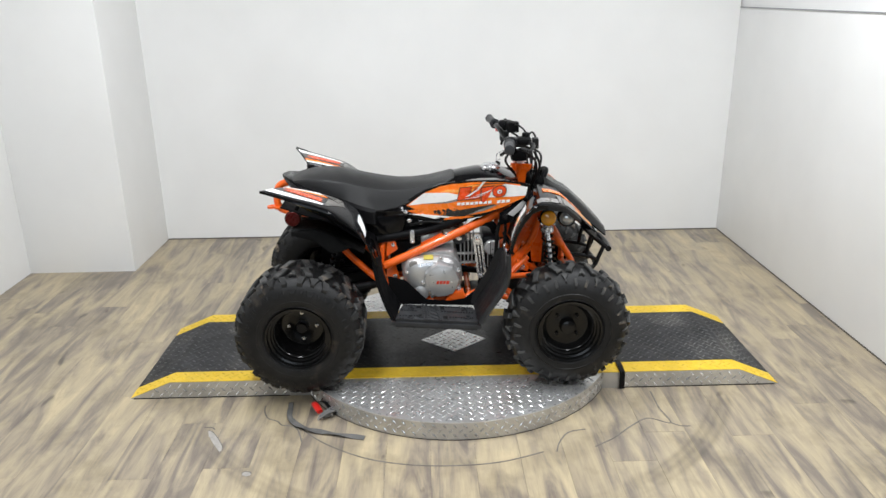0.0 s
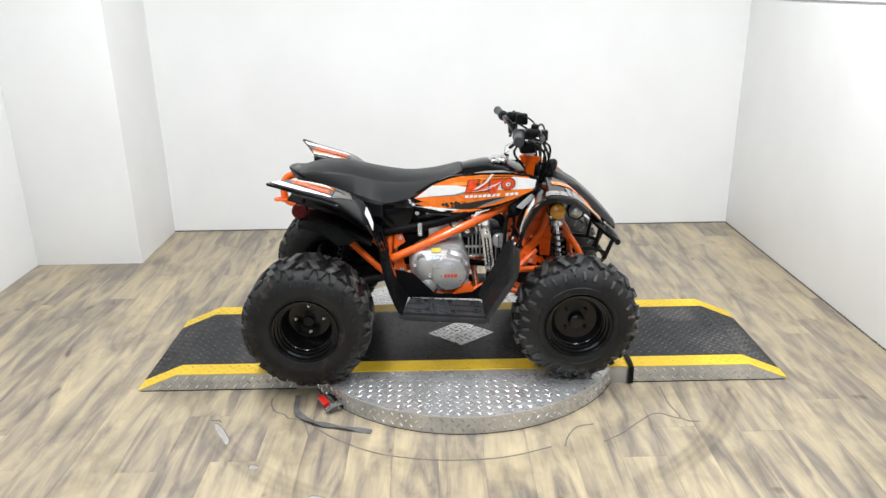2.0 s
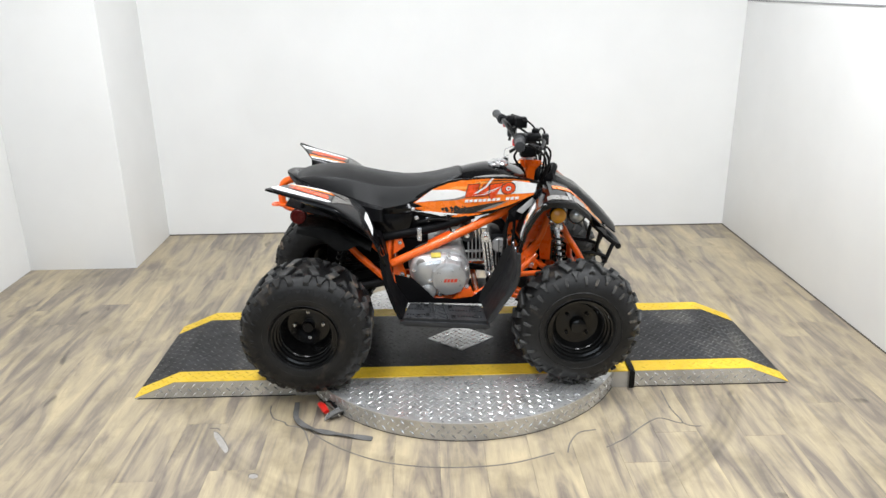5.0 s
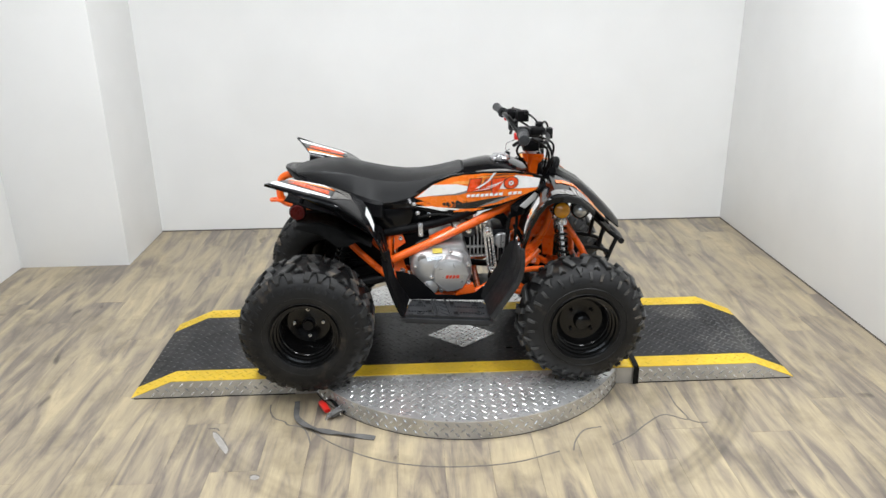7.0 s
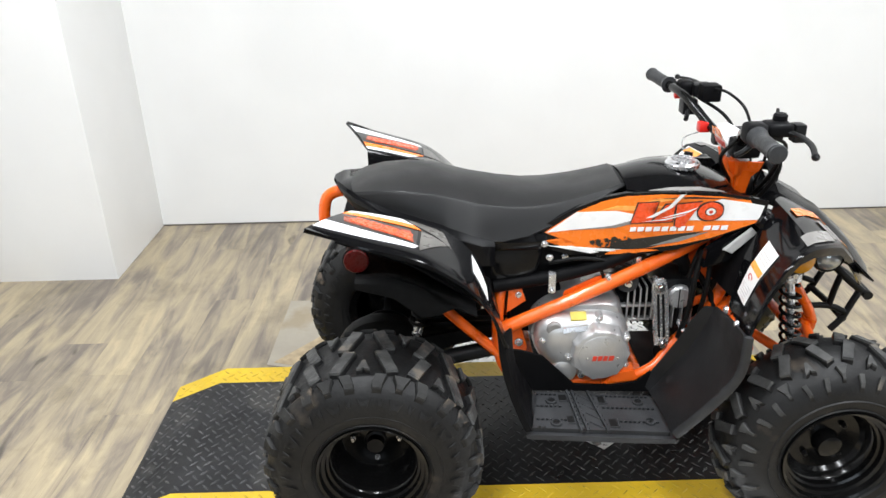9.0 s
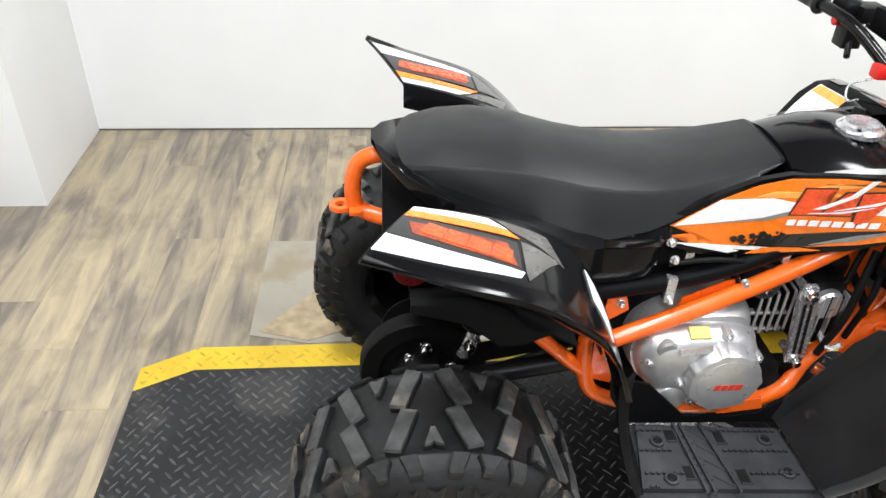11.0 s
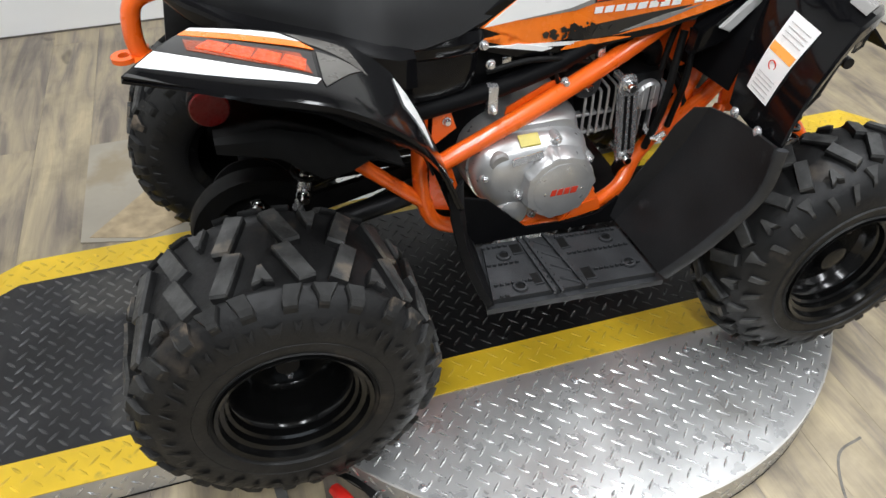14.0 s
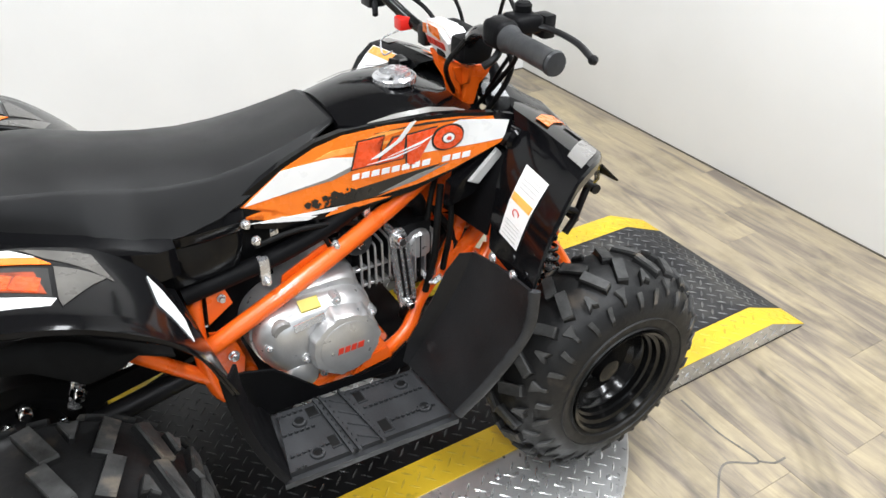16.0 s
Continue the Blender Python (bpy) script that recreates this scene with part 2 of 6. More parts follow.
    patchy = nt.nodes.new("ShaderNodeTexNoise")
    patchy.inputs["Scale"].default_value, patchy.inputs["Detail"].default_value = 1.6, 3.0
    L.new(geo.outputs["Position"], patchy.inputs["Vector"])
    there = nt.nodes.new("ShaderNodeMapRange")
    there.inputs["From Min"].default_value, there.inputs["From Max"].default_value = 0.34, 0.56
    L.new(patchy.outputs["Fac"], there.inputs["Value"])
    scuff = nt.nodes.new("ShaderNodeMix")
    scuff.data_type = "FLOAT"
    scuff.inputs[2].default_value = 1.0
    L.new(there.outputs[0], scuff.inputs[0])
    L.new(rubbed.outputs[0], scuff.inputs[3])
    scuffed = nt.nodes.new("ShaderNodeMath")
    scuffed.operation = "MULTIPLY"
    L.new(worn.outputs[0], scuffed.inputs[0])
    L.new(scuff.outputs[0], scuffed.inputs[1])
    knotty = nt.nodes.new("ShaderNodeMath")
    knotty.operation = "MULTIPLY"
    L.new(scuffed.outputs[0], knotty.inputs[0])
    L.new(knots.outputs[0], knotty.inputs[1])
    L.new(knotty.outputs[0], sc.inputs["Scale"])
    L.new(sc.outputs[0], b.inputs["Base Color"])
    b.inputs["Roughness"].default_value = 0.34
    rr = nt.nodes.new("ShaderNodeMapRange")
    rr.inputs["To Min"].default_value, rr.inputs["To Max"].default_value = 0.26, 0.5
    L.new(broad, rr.inputs["Value"])
    L.new(rr.outputs[0], b.inputs["Roughness"])
    bp = nt.nodes.new("ShaderNodeBump")
    bp.inputs["Strength"].default_value, bp.inputs["Distance"].default_value = 0.12, 0.001
    L.new(hair, bp.inputs["Height"])
    L.new(bp.outputs[0], b.inputs["Normal"])
    return m


PLANK = floor_material()
PATCH = mat("worn_grey_board", (0.36, 0.325, 0.265), 0.45, grain=(6.0, 0.12), bump=(70, 0.2), spots=(4.5, (0.30, 0.25, 0.17), 0.56))
SEAM = mat("cracked_filler", (0.10, 0.088, 0.075), 0.8, grain=(20.0, 0.3))


# ---- building helpers ----
def obj(name, bm, material, parent=None, label="", smooth=False):
    me = bpy.data.meshes.new(name)
    bmesh.ops.recalc_face_normals(bm, faces=bm.faces)
    if smooth:
        for f in bm.faces:
            f.smooth = True
        if smooth is not True:
            for ed in bm.edges:
                if len(ed.link_faces) == 2 and ed.calc_face_angle(0) > radians(smooth):
                    ed.smooth = False
    bm.to_mesh(me)
    bm.free()
    me.materials.append(material)
    ob = new(name, me)
    if parent:
        ob.parent = parent
        if label:
            ob["label"] = label
    return ob


def part(name, bm, material, parent, label="", smooth=40):
    return obj(name, bm, material, parent, label, smooth)


def plate(name, bm, material, lugs, parent, label=""):
    """A tread plate, its lugs in a second finish for wear, dirt and painted-in glint."""
    ob = part(name, bm, material, parent, label)
    ob.data.materials.append(lugs)
    return ob


def thing(name, label, category, group="", kind="", at=(0, 0, 0)):
    e = new(name)
    e.location = at
    e.empty_display_size = 0.05
    return tagged(e, label, category, group, kind)


def box(x0, x1, y0, y1, z0, z1, bev=0.0, bm=None, segs=2):
    bm = bm or bmesh.new()
    vs = [bm.verts.new(p) for p in ((x0, y0, z0), (x1, y0, z0), (x1, y1, z0), (x0, y1, z0), (x0, y0, z1), (x1, y0, z1), (x1, y1, z1), (x0, y1, z1))]
    fs = [bm.faces.new([vs[i] for i in q]) for q in ((3, 2, 1, 0), (4, 5, 6, 7), (0, 1, 5, 4), (1, 2, 6, 5), (2, 3, 7, 6), (3, 0, 4, 7))]
    if bev:
        bmesh.ops.bevel(bm, geom=list({e for f in fs for e in f.edges}), offset=bev, segments=segs, affect="EDGES", profile=0.6)
    return bm


def prism(outline, to3, depth, bev=0.0, bm=None, segs=2):
    """An outline (u, v) laid out by to3(u, v, w) and made solid from w = 0 to w = depth."""
    bm = bm or bmesh.new()
    a = [bm.verts.new(to3(u, v, 0)) for u, v in outline]
    b = [bm.verts.new(to3(u, v, depth)) for u, v in outline]
    n = len(a)
    fs = [bm.faces.new(a), bm.faces.new(b[::-1])]
    fs += [bm.faces.new((a[i], b[i], b[(i + 1) % n], a[(i + 1) % n])) for i in range(n)]
    if bev:
        es = list({e for f in fs[:2] for e in f.edges})
        bmesh.ops.bevel(bm, geom=es, offset=bev, segments=segs, affect="EDGES")
    return bm


def smooth_line(pts, steps=6, closed=False):
    """Points on a Catmull-Rom curve through pts."""
    P = [Vector(p) for p in pts]
    n, out = len(P), []
    for i in range(n if closed else n - 1):
        p1, p2 = P[i], P[(i + 1) % n]
        p0 = P[i - 1] if (i or closed) else p1 * 2 - p2
        p3 = P[(i + 2) % n] if (i + 2 < n or closed) else p2 * 2 - p1
        for k in range(steps):
            t = k / steps
            out.append(0.5 * (2 * p1 + (p2 - p0) * t + (2 * p0 - 5 * p1 + 4 * p2 - p3) * t * t + (3 * p1 - p0 - 3 * p2 + p3) * t**3))
    return out if closed else out + [P[-1]]


def loft(rings, bm=None, closed=True, caps=True):
    bm = bm or bmesh.new()
    R = [[bm.verts.new(p) for p in ring] for ring in rings]
    m = len(R[0])
    for a, b in zip(R, R[1:]):
        for i in range(m if closed else m - 1):
            j = (i + 1) % m
            bm.faces.new((a[i], a[j], b[j], b[i]))
    if caps and closed:
        bm.faces.new(R[0][::-1])
        bm.faces.new(R[-1])
    return bm


def tube(pts, r, steps=6, sides=10, bm=None, flat=None):
    """A round bar along a smooth curve through pts; r: a number or a function of 0..1; flat: (width, height) factors."""
    line = smooth_line(pts, steps) if steps > 1 else [Vector(p) for p in pts]
    rings, side = [], None
    for i, p in enumerate(line):
        d = (line[min(i + 1, len(line) - 1)] - line[max(i - 1, 0)]).normalized()
        if side is None:
            side = d.cross(Vector((0, 0, 1)))
            if side.length < 0.05:
                side = d.cross(Vector((0, 1, 0)))
        side = (side - d * side.dot(d)).normalized()
        up = side.cross(d).normalized()
        rad = r(i / (len(line) - 1)) if callable(r) else r
        fw, fh = flat or (1, 1)
        rings.append([p + side * (math.cos(a) * rad * fw) + up * (math.sin(a) * rad * fh) for a in (2 * math.pi * k / sides for k in range(sides))])
    return loft(rings, bm)


def lathe(profile, centre, axis="y", sides=32, bm=None, caps=True):
    """Turns (radius, along) pairs round an axis through centre; a closed loop when the first and last pair are the same."""
    bm = bm or bmesh.new()
    cx, cy, cz = centre

    def at(r, w, a):
        c, s = r * math.cos(a), r * math.sin(a)
        return {"y": (cx + c, cy + w, cz + s), "x": (cx + w, cy + c, cz + s), "z": (cx + c, cy + s, cz + w)}[axis]

    rings = [[bm.verts.new(at(r, w, 2 * math.pi * k / sides)) for k in range(sides)] for r, w in profile]
    for a, b in zip(rings, rings[1:]):
        for k in range(sides):
            j = (k + 1) % sides
            bm.faces.new((a[k], a[j], b[j], b[k]))
    for ring, (r, _) in ((rings[0], profile[0]), (rings[-1], profile[-1])):
        if caps and profile[0] != profile[-1] and r > 1e-4:
            bm.faces.new(ring)
    bmesh.ops.remove_doubles(bm, verts=bm.verts, dist=1e-5)
    return bm


def disc_bolt(p, r, h, axis, bm=None, sides=6):
    sign = -1 if h < 0 else 1
    h = abs(h)
    prof = [(r * 1.35, 0), (r * 1.35, sign * h * 0.25), (r, sign * h * 0.25), (r, sign * h * 0.85), (r * 0.8, sign * h)]
    return lathe(prof, p, axis, sides * 2, bm)


def sheet(pts_rows, thick, bm=None):
    """A curved panel: a grid of points with a thickness, pushed against its normal."""
    rows = [[Vector(p) for p in row] for row in pts_rows]
    n, m = len(rows), len(rows[0])
    bm = bm or bmesh.new()
    nor = [[None] * m for _ in range(n)]
    for i in range(n):
        for j in range(m):
            du = rows[min(i + 1, n - 1)][j] - rows[max(i - 1, 0)][j]
            dv = rows[i][min(j + 1, m - 1)] - rows[i][max(j - 1, 0)]
            c = du.cross(dv)
            nor[i][j] = c.normalized() if c.length > 1e-9 else Vector((0, 0, 1))
    A = [[bm.verts.new(rows[i][j]) for j in range(m)] for i in range(n)]
    B = [[bm.verts.new(rows[i][j] - nor[i][j] * thick) for j in range(m)] for i in range(n)]
    for i in range(n - 1):
        for j in range(m - 1):
            bm.faces.new((A[i][j], A[i + 1][j], A[i + 1][j + 1], A[i][j + 1]))
            bm.faces.new((B[i][j], B[i][j + 1], B[i + 1][j + 1], B[i + 1][j]))
    for i in range(n - 1):
        bm.faces.new((A[i][0], B[i][0], B[i + 1][0], A[i + 1][0]))
        bm.faces.new((A[i][m - 1], A[i + 1][m - 1], B[i + 1][m - 1], B[i][m - 1]))
    for j in range(m - 1):
        bm.faces.new((A[0][j], A[0][j + 1], B[0][j + 1], B[0][j]))
        bm.faces.new((A[n - 1][j], B[n - 1][j], B[n - 1][j + 1], A[n - 1][j + 1]))
    return bm


def lug(bm, p, u, v, n, length, width, height):
    """One raised lozenge of tread plate at p, long along u."""
    p, u, v, n = Vector(p), Vector(u), Vector(v), Vector(n)
    base = [(0.5, 0), (0.2, 0.5), (-0.2, 0.5), (-0.5, 0), (-0.2, -0.5), (0.2, -0.5)]
    vb = [bm.verts.new(p + u * (a * length) + v * (b * width)) for a, b in base]
    t0, t1 = bm.verts.new(p + u * (length * 0.26) + n * height), bm.verts.new(p - u * (length * 0.26) + n * height)
    for f in ((vb[0], vb[1], t0), (vb[1], vb[2], t1, t0), (vb[2], vb[3], t1), (vb[3], vb[4], t1), (vb[4], vb[5], t0, t1), (vb[5], vb[0], t0)):
        bm.faces.new(f).material_index = 1


def treads(bm, inside, x0, x1, y0, y1, z, pitch=0.037, length=0.029, width=0.0048, height=0.0012, slope=0.0):
    """Lozenges on the plane z(x): one square lattice for each of the two directions, shifted by half a pitch; kept where inside(x, y)."""
    n = Vector((-slope, 0, 1)).normalized()
    for i in range(math.floor(x0 / pitch), math.ceil(x1 / pitch) + 1):
        for j in range(math.floor(y0 / pitch), math.ceil(y1 / pitch) + 1):
            for s, half_step in ((-1, 0.0), (1, 0.5)):
                x, y = (i + half_step) * pitch, (j + half_step) * pitch
                if inside(x, y):
                    u = Vector((1, s, slope)).normalized()
                    lug(bm, (x, y, z(x)), u, n.cross(u), n, length, width, height)


# ---- the room ----
XW, XE, YN, YS = -2.386, 1.795, 1.715, -7.0


def structure(name, bm, material, label, category=""):
    return tagged(obj(name, bm, material, None, "", 40), label, category or name.split("_")[0], "", "structure")


structure("wall_north", box(-1.79, XE, YN, YN + 0.12, -0.05, CEIL), WALL, "plain white painted back wall of the photo bay")
structure("wall_west", box(XW - 0.12, XW, -1.5, YN + 0.12, -0.05, CEIL), WALL, "plain white painted side wall beside the pillar")
# unseen walls behind the camera, dark grey so they bounce little fill light
GREYWALL = mat("low_bounce_wall", (0.16, 0.16, 0.165), 0.7, grain=(2.0, 0.06))
bm = box(XW, XE, YS - 0.12, YS, -0.05, 0.75)
box(XW, XE, YS - 0.12, YS, 2.25, CEIL, 0, bm)
box(XW, -2.0, YS - 0.12, YS, 0.75, 2.25, 0, bm)
box(1.4, XE, YS - 0.12, YS, 0.75, 2.25, 0, bm)
structure("wall_south", bm, GREYWALL, "unseen wall with the shop window, dark grey to cut bounced light")
structure("wall_west_shop", box(XW - 0.12, XW, YS, -1.5, -0.05, CEIL), GREYWALL, "unseen side wall added in dark grey to cut bounced light")
structure("wall_east_shop", box(XE, XE + 0.13, YS, -1.5, -0.05, CEIL), GREYWALL, "unseen side wall added in dark grey to cut bounced light")
structure("pillar", box(XW, -1.79, 1.131, YN + 0.12, -0.05, CEIL, 0.004), WALL, "square white painted pillar in the corner", "pillar")
# the east wall: a lower panel that stands a little proud, with a thin ledge at its top
structure("wall_east", box(XE + 0.012, XE + 0.13, -1.5, YN + 0.12, -0.05, CEIL), WALL, "white painted side wall with a lower panel")
structure("wall_panel", box(XE, XE + 0.012, -1.5, YN, 0.0, 1.385, 0.002), WALL, "white lower wall panel with a thin top ledge", "wall panel")
structure("trim", box(XE - 0.004, XE + 0.012, -1.5, YN, 1.385, 1.391), mat("grey_trim", (0.30, 0.30, 0.31), 0.5, grain=(9.0, 0.15)), "thin grey trim along the wall panel's top", "trim")
# unseen ceiling, its grey chosen to darken reflections and soften less shade
structure("ceiling", box(XW, XE + 0.012, YS, YN, CEIL, CEIL + 0.1), CEILING, "unseen ceiling, dark grey to hold down fill light")
structure("baseboard", box(-1.79, XE, YN - 0.003, YN, 0.0, 0.006), SEAM, "thin dark joint along the foot of the wall", "joint")

# dark strip painting the shadow line where side wall meets floor
structure("baseboard", box(XE - 0.003, XE, -1.5, YN - 0.003, 0.0, 0.006), SEAM, "thin dark strip drawn for the shadow line at the side wall's foot", "joint")

floor = structure("floor", box(XW, XE, YS, YN, -0.06, -0.004), SEAM, "grey and tan wood-look vinyl plank floor")


# ---- the turntable and its two ramps ----
H, R, HALF = 0.070, 0.659, 0.320
STRIPE = 0.080
JOINT = 0.655


def disc_outline(r, n=96):
    return [(r * math.cos(2 * math.pi * k / n), r * math.sin(2 * math.pi * k / n)) for k in range(n)]


def flat_piece(outline, z0, z1, bev=0.0):
    return prism(outline, lambda u, v, w: (u, v, z0 + w), z1 - z0, bev)


def rect(x0, x1, y0, y1):
    return [(x0, y0), (x1, y0), (x1, y1), (x0, y1)]


turntable = thing("turntable", "round aluminium tread-plate turntable with a black and yellow runway", "turntable")
bm = flat_piece(disc_outline(R - 0.004), 0.0, H - 0.002, 0.003)
treads(bm, lambda x, y: math.hypot(x, y) < R - 0.022 and abs(y) > HALF + 0.014, -R, R, -R, R, lambda x: H - 0.002)
plate("disc", bm, ALU, ALU_LUG, turntable)
# the rim: a bent band of the same plate
bm = lathe([(R - 0.004, 0.0), (R, 0.0), (R, H - 0.001), (R - 0.004, H - 0.001), (R - 0.004, 0.0)], (0, 0, 0), "z", 128)
for k in range(112):
    a = 2 * math.pi * (k + 0.5) / 112
    for row, zz in enumerate((0.017, 0.0355, 0.054)):
        aa = a + (math.pi / 112 if row % 2 else 0)
        n = Vector((math.cos(aa), math.sin(aa), 0))
        t = Vector((-n.y, n.x, 0))
        u = (t + Vector((0, 0, 1 if row % 2 else -1))).normalized()
        lug(bm, n * (R + 0.0002) + Vector((0, 0, zz)), u, n.cross(u), n, 0.0270, 0.0066, 0.0020)
plate("rim_band", bm, ALU_SIDE, ALU_LUG, turntable)
# black ring drawn for the shadow gap between rim and floor
part("shadow_ring", lathe([(R - 0.006, 0.0), (R + 0.0012, 0.0), (R + 0.0012, 0.0022), (R - 0.006, 0.0022), (R - 0.006, 0.0)], (0, 0, 0), "z", 128), RUBBER_CLEAN, turntable, "thin black ring that draws the shadow gap at the floor")
half = math.sqrt(R * R - HALF * HALF)
inner = HALF - STRIPE
REACH = JOINT - 0.003


def on_top(x):
    return abs(x) < REACH - 0.012


for s, nm in ((-1, "edge_stripe"), (1, "edge_stripe")):
    lo, hi = sorted((s * inner, s * HALF))
    bm = flat_piece(rect(-REACH, REACH, lo, hi), H - 0.002, H + 0.001)
    treads(bm, lambda x, y: lo + 0.012 < y < hi - 0.008 and on_top(x), -REACH, REACH, lo, hi, lambda x: H + 0.001)
    plate(nm, bm, YELLOW, YELLOW_LUG, turntable)
diamond = [(-0.141, 0.0), (0.0, -0.118), (0.141, 0.0), (0.0, 0.118)]
bm = flat_piece(rect(-REACH, REACH, -inner, inner), H - 0.002, H + 0.001)
treads(bm, lambda x, y: on_top(x) and abs(y) < inner - 0.010 and abs(x) / 0.155 + abs(y) / 0.132 > 1, -REACH, REACH, -inner, inner, lambda x: H + 0.001)
plate("runway", bm, BLACK_TREAD, BLACK_LUG, turntable, "black coated tread plate")
bm = flat_piece(diamond, H + 0.001, H + 0.0035, 0.0008)
treads(bm, lambda x, y: abs(x) / 0.125 + abs(y) / 0.10 < 1, -0.15, 0.15, -0.12, 0.12, lambda x: H + 0.0035)
plate("diamond_plate", bm, ALU, ALU_LUG, turntable, "bare aluminium diamond in the middle")
for bx, by in ((-0.25, -0.36), (-0.05, -0.365), (0.2, -0.36), (0.36, -0.38), (-0.42, -0.40), (-0.15, -0.58), (0.15, -0.585), (0.4, -0.48), (-0.40, -0.50)):
    part("bolt", disc_bolt((bx, by, H - 0.002), 0.006, 0.004, "z", sides=5), STEEL, turntable)


def ramp(name, sgn, label):
    """A ramp from its thin tip up to the turntable; sgn: -1 towards the rear of the bike, 1 towards its front."""
    tip, fold, end = 1.278, 1.118, JOINT
    e = thing(name, label, "ramp", "ramps of the turntable", at=(sgn * 0.95, 0, 0))

    def z_at(x):
        return H if abs(x) < fold else 0.005 + (H - 0.005) * (tip - abs(x)) / (tip - fold)

    def here(b):
        bmesh.ops.translate(b, verts=b.verts, vec=(-sgn * 0.95, 0, 0))
        return b

    def body_side():
        return [(end, 0.0), (tip, 0.0), (tip, 0.004), (fold, H - 0.001), (end, H - 0.001)]

    bm = prism(body_side(), lambda u, v, w: (sgn * u, -HALF + 0.003 + w, v), 2 * HALF - 0.006)
    part("body", here(bm), ALU_SIDE, e)
    for s in (-1, 1):
        bm = prism(body_side(), lambda u, v, w: (sgn * u, s * (HALF - 0.003 + w), v), 0.003)
        for i in range(17):
            for j in range(3):
                x, z = end + 0.02 + i * 0.037 + (0.0185 if j % 2 else 0), 0.015 + j * 0.0185
                if z < z_at(x) - 0.012 and x < tip - 0.05:
                    u = Vector((sgn, 0, 1 if j % 2 else -1)).normalized()
                    n = Vector((0, s, 0))
                    lug(bm, (sgn * x, s * HALF, z), u, n.cross(u), n, 0.0270, 0.0066, 0.0020)
        plate("side_plate", here(bm), ALU_SIDE, ALU_LUG, e)
        # black strip drawn for the shadow gap under the ramp's side
        lo, hi = sorted((s * (HALF - 0.004), s * (HALF + 0.0012)))
        x0, x1 = sorted((sgn * (end + 0.002), sgn * (tip - 0.012)))
        part("shadow_strip", here(box(x0, x1, lo, hi, 0.0, 0.0035)), RUBBER_CLEAN, e)

    def cover(y0, y1, lift, inset, material, name2):
        outline = [(end, H - 0.001), (fold, H - 0.001), (tip, 0.003), (tip, 0.003 + lift), (fold, H - 0.001 + lift), (end, H - 0.001 + lift)]
        bm = prism(outline, lambda u, v, w: (sgn * u, y0 + w, v), y1 - y0)
        treads(bm, lambda x, y: y0 + inset < y < y1 - inset and end + 0.015 < abs(x) < fold - 0.004, min(sgn * end, sgn * fold), max(sgn * end, sgn * fold), y0, y1, lambda x: H - 0.001 + lift, width=0.0062, height=0.0017)
        sl = -sgn * (H - 0.004) / (tip - fold)
        treads(bm, lambda x, y: y0 + inset < y < y1 - inset and fold + 0.012 < abs(x) < tip - 0.018, min(sgn * tip, sgn * fold), max(sgn * tip, sgn * fold), y0, y1, lambda x: 0.003 + lift + (H - 0.004) * (tip - abs(x)) / (tip - fold), width=0.0062, height=0.0017, slope=sl)
        plate(name2, here(bm), material, YELLOW_LUG if material == YELLOW else RAMP_LUG, e)

    cover(-inner, inner, 0.002, 0.012, RAMP_TREAD, "runway")
    cover(-HALF, -inner, 0.002, 0.008, YELLOW, "edge_stripe")
    cover(inner, HALF, 0.002, 0.008, YELLOW, "edge_stripe")
    return e


ramp("ramp", -1, "black tread ramp with worn yellow edges and aluminium sides")
ramp("ramp", 1, "black tread ramp with yellow edges beside the front tyre")
# short bridge between the turntable's edge and each ramp
for sgn in (-1, 1):
    e = thing("bridge_plate", "short tread-plate bridge between turntable and ramp", "plate", "bridges of the turntable", at=(sgn * 0.62, 0, 0))

    def bridge(y0, y1, z0, z1, material, name2):
        pts = []
        n = 14
        yy = [y0 + (y1 - y0) * k / n for k in range(n + 1)]
        pts = [(sgn * (math.sqrt(R * R - y * y) + 0.001), y) for y in yy] + [(sgn * (JOINT - 0.002 if abs(sgn) else 0), y) for y in reversed(yy)]
        pts = [(x if abs(x) < JOINT - 0.002 else sgn * (JOINT - 0.002), y) for x, y in pts]
        clean = [p for k, p in enumerate(pts) if (Vector(p) - Vector(pts[k - 1])).length > 1e-4]
        if len(clean) > 2:
            bm = flat_piece([(x - sgn * 0.62, y) for x, y in clean], z0, z1)
            part(name2, bm, material, e)

    for s in (-1, 1):
        lo, hi = sorted((s * 0.16, s * HALF))
        bridge(lo, hi, 0.0, H - 0.003, ALU_SIDE, "side_plate")


# ---- the quad bike ----
BASE = Vector((-0.085, 0.0, H + 0.001))
quad = thing("quad_bike", "small black, orange and white youth quad bike standing on the turntable", "quad bike", at=BASE)


def q(name, bm, material, parent=None, label="", smooth=40):
    bmesh.ops.translate(bm, verts=bm.verts, vec=-BASE)
    return part(name, bm, material, parent or quad, label, smooth)


def mirrored(pts, s):
    """Points given for the near side (y < 0), for side s (-1 near, 1 far)."""
    return [(x, -s * y, z) for x, y, z in pts]


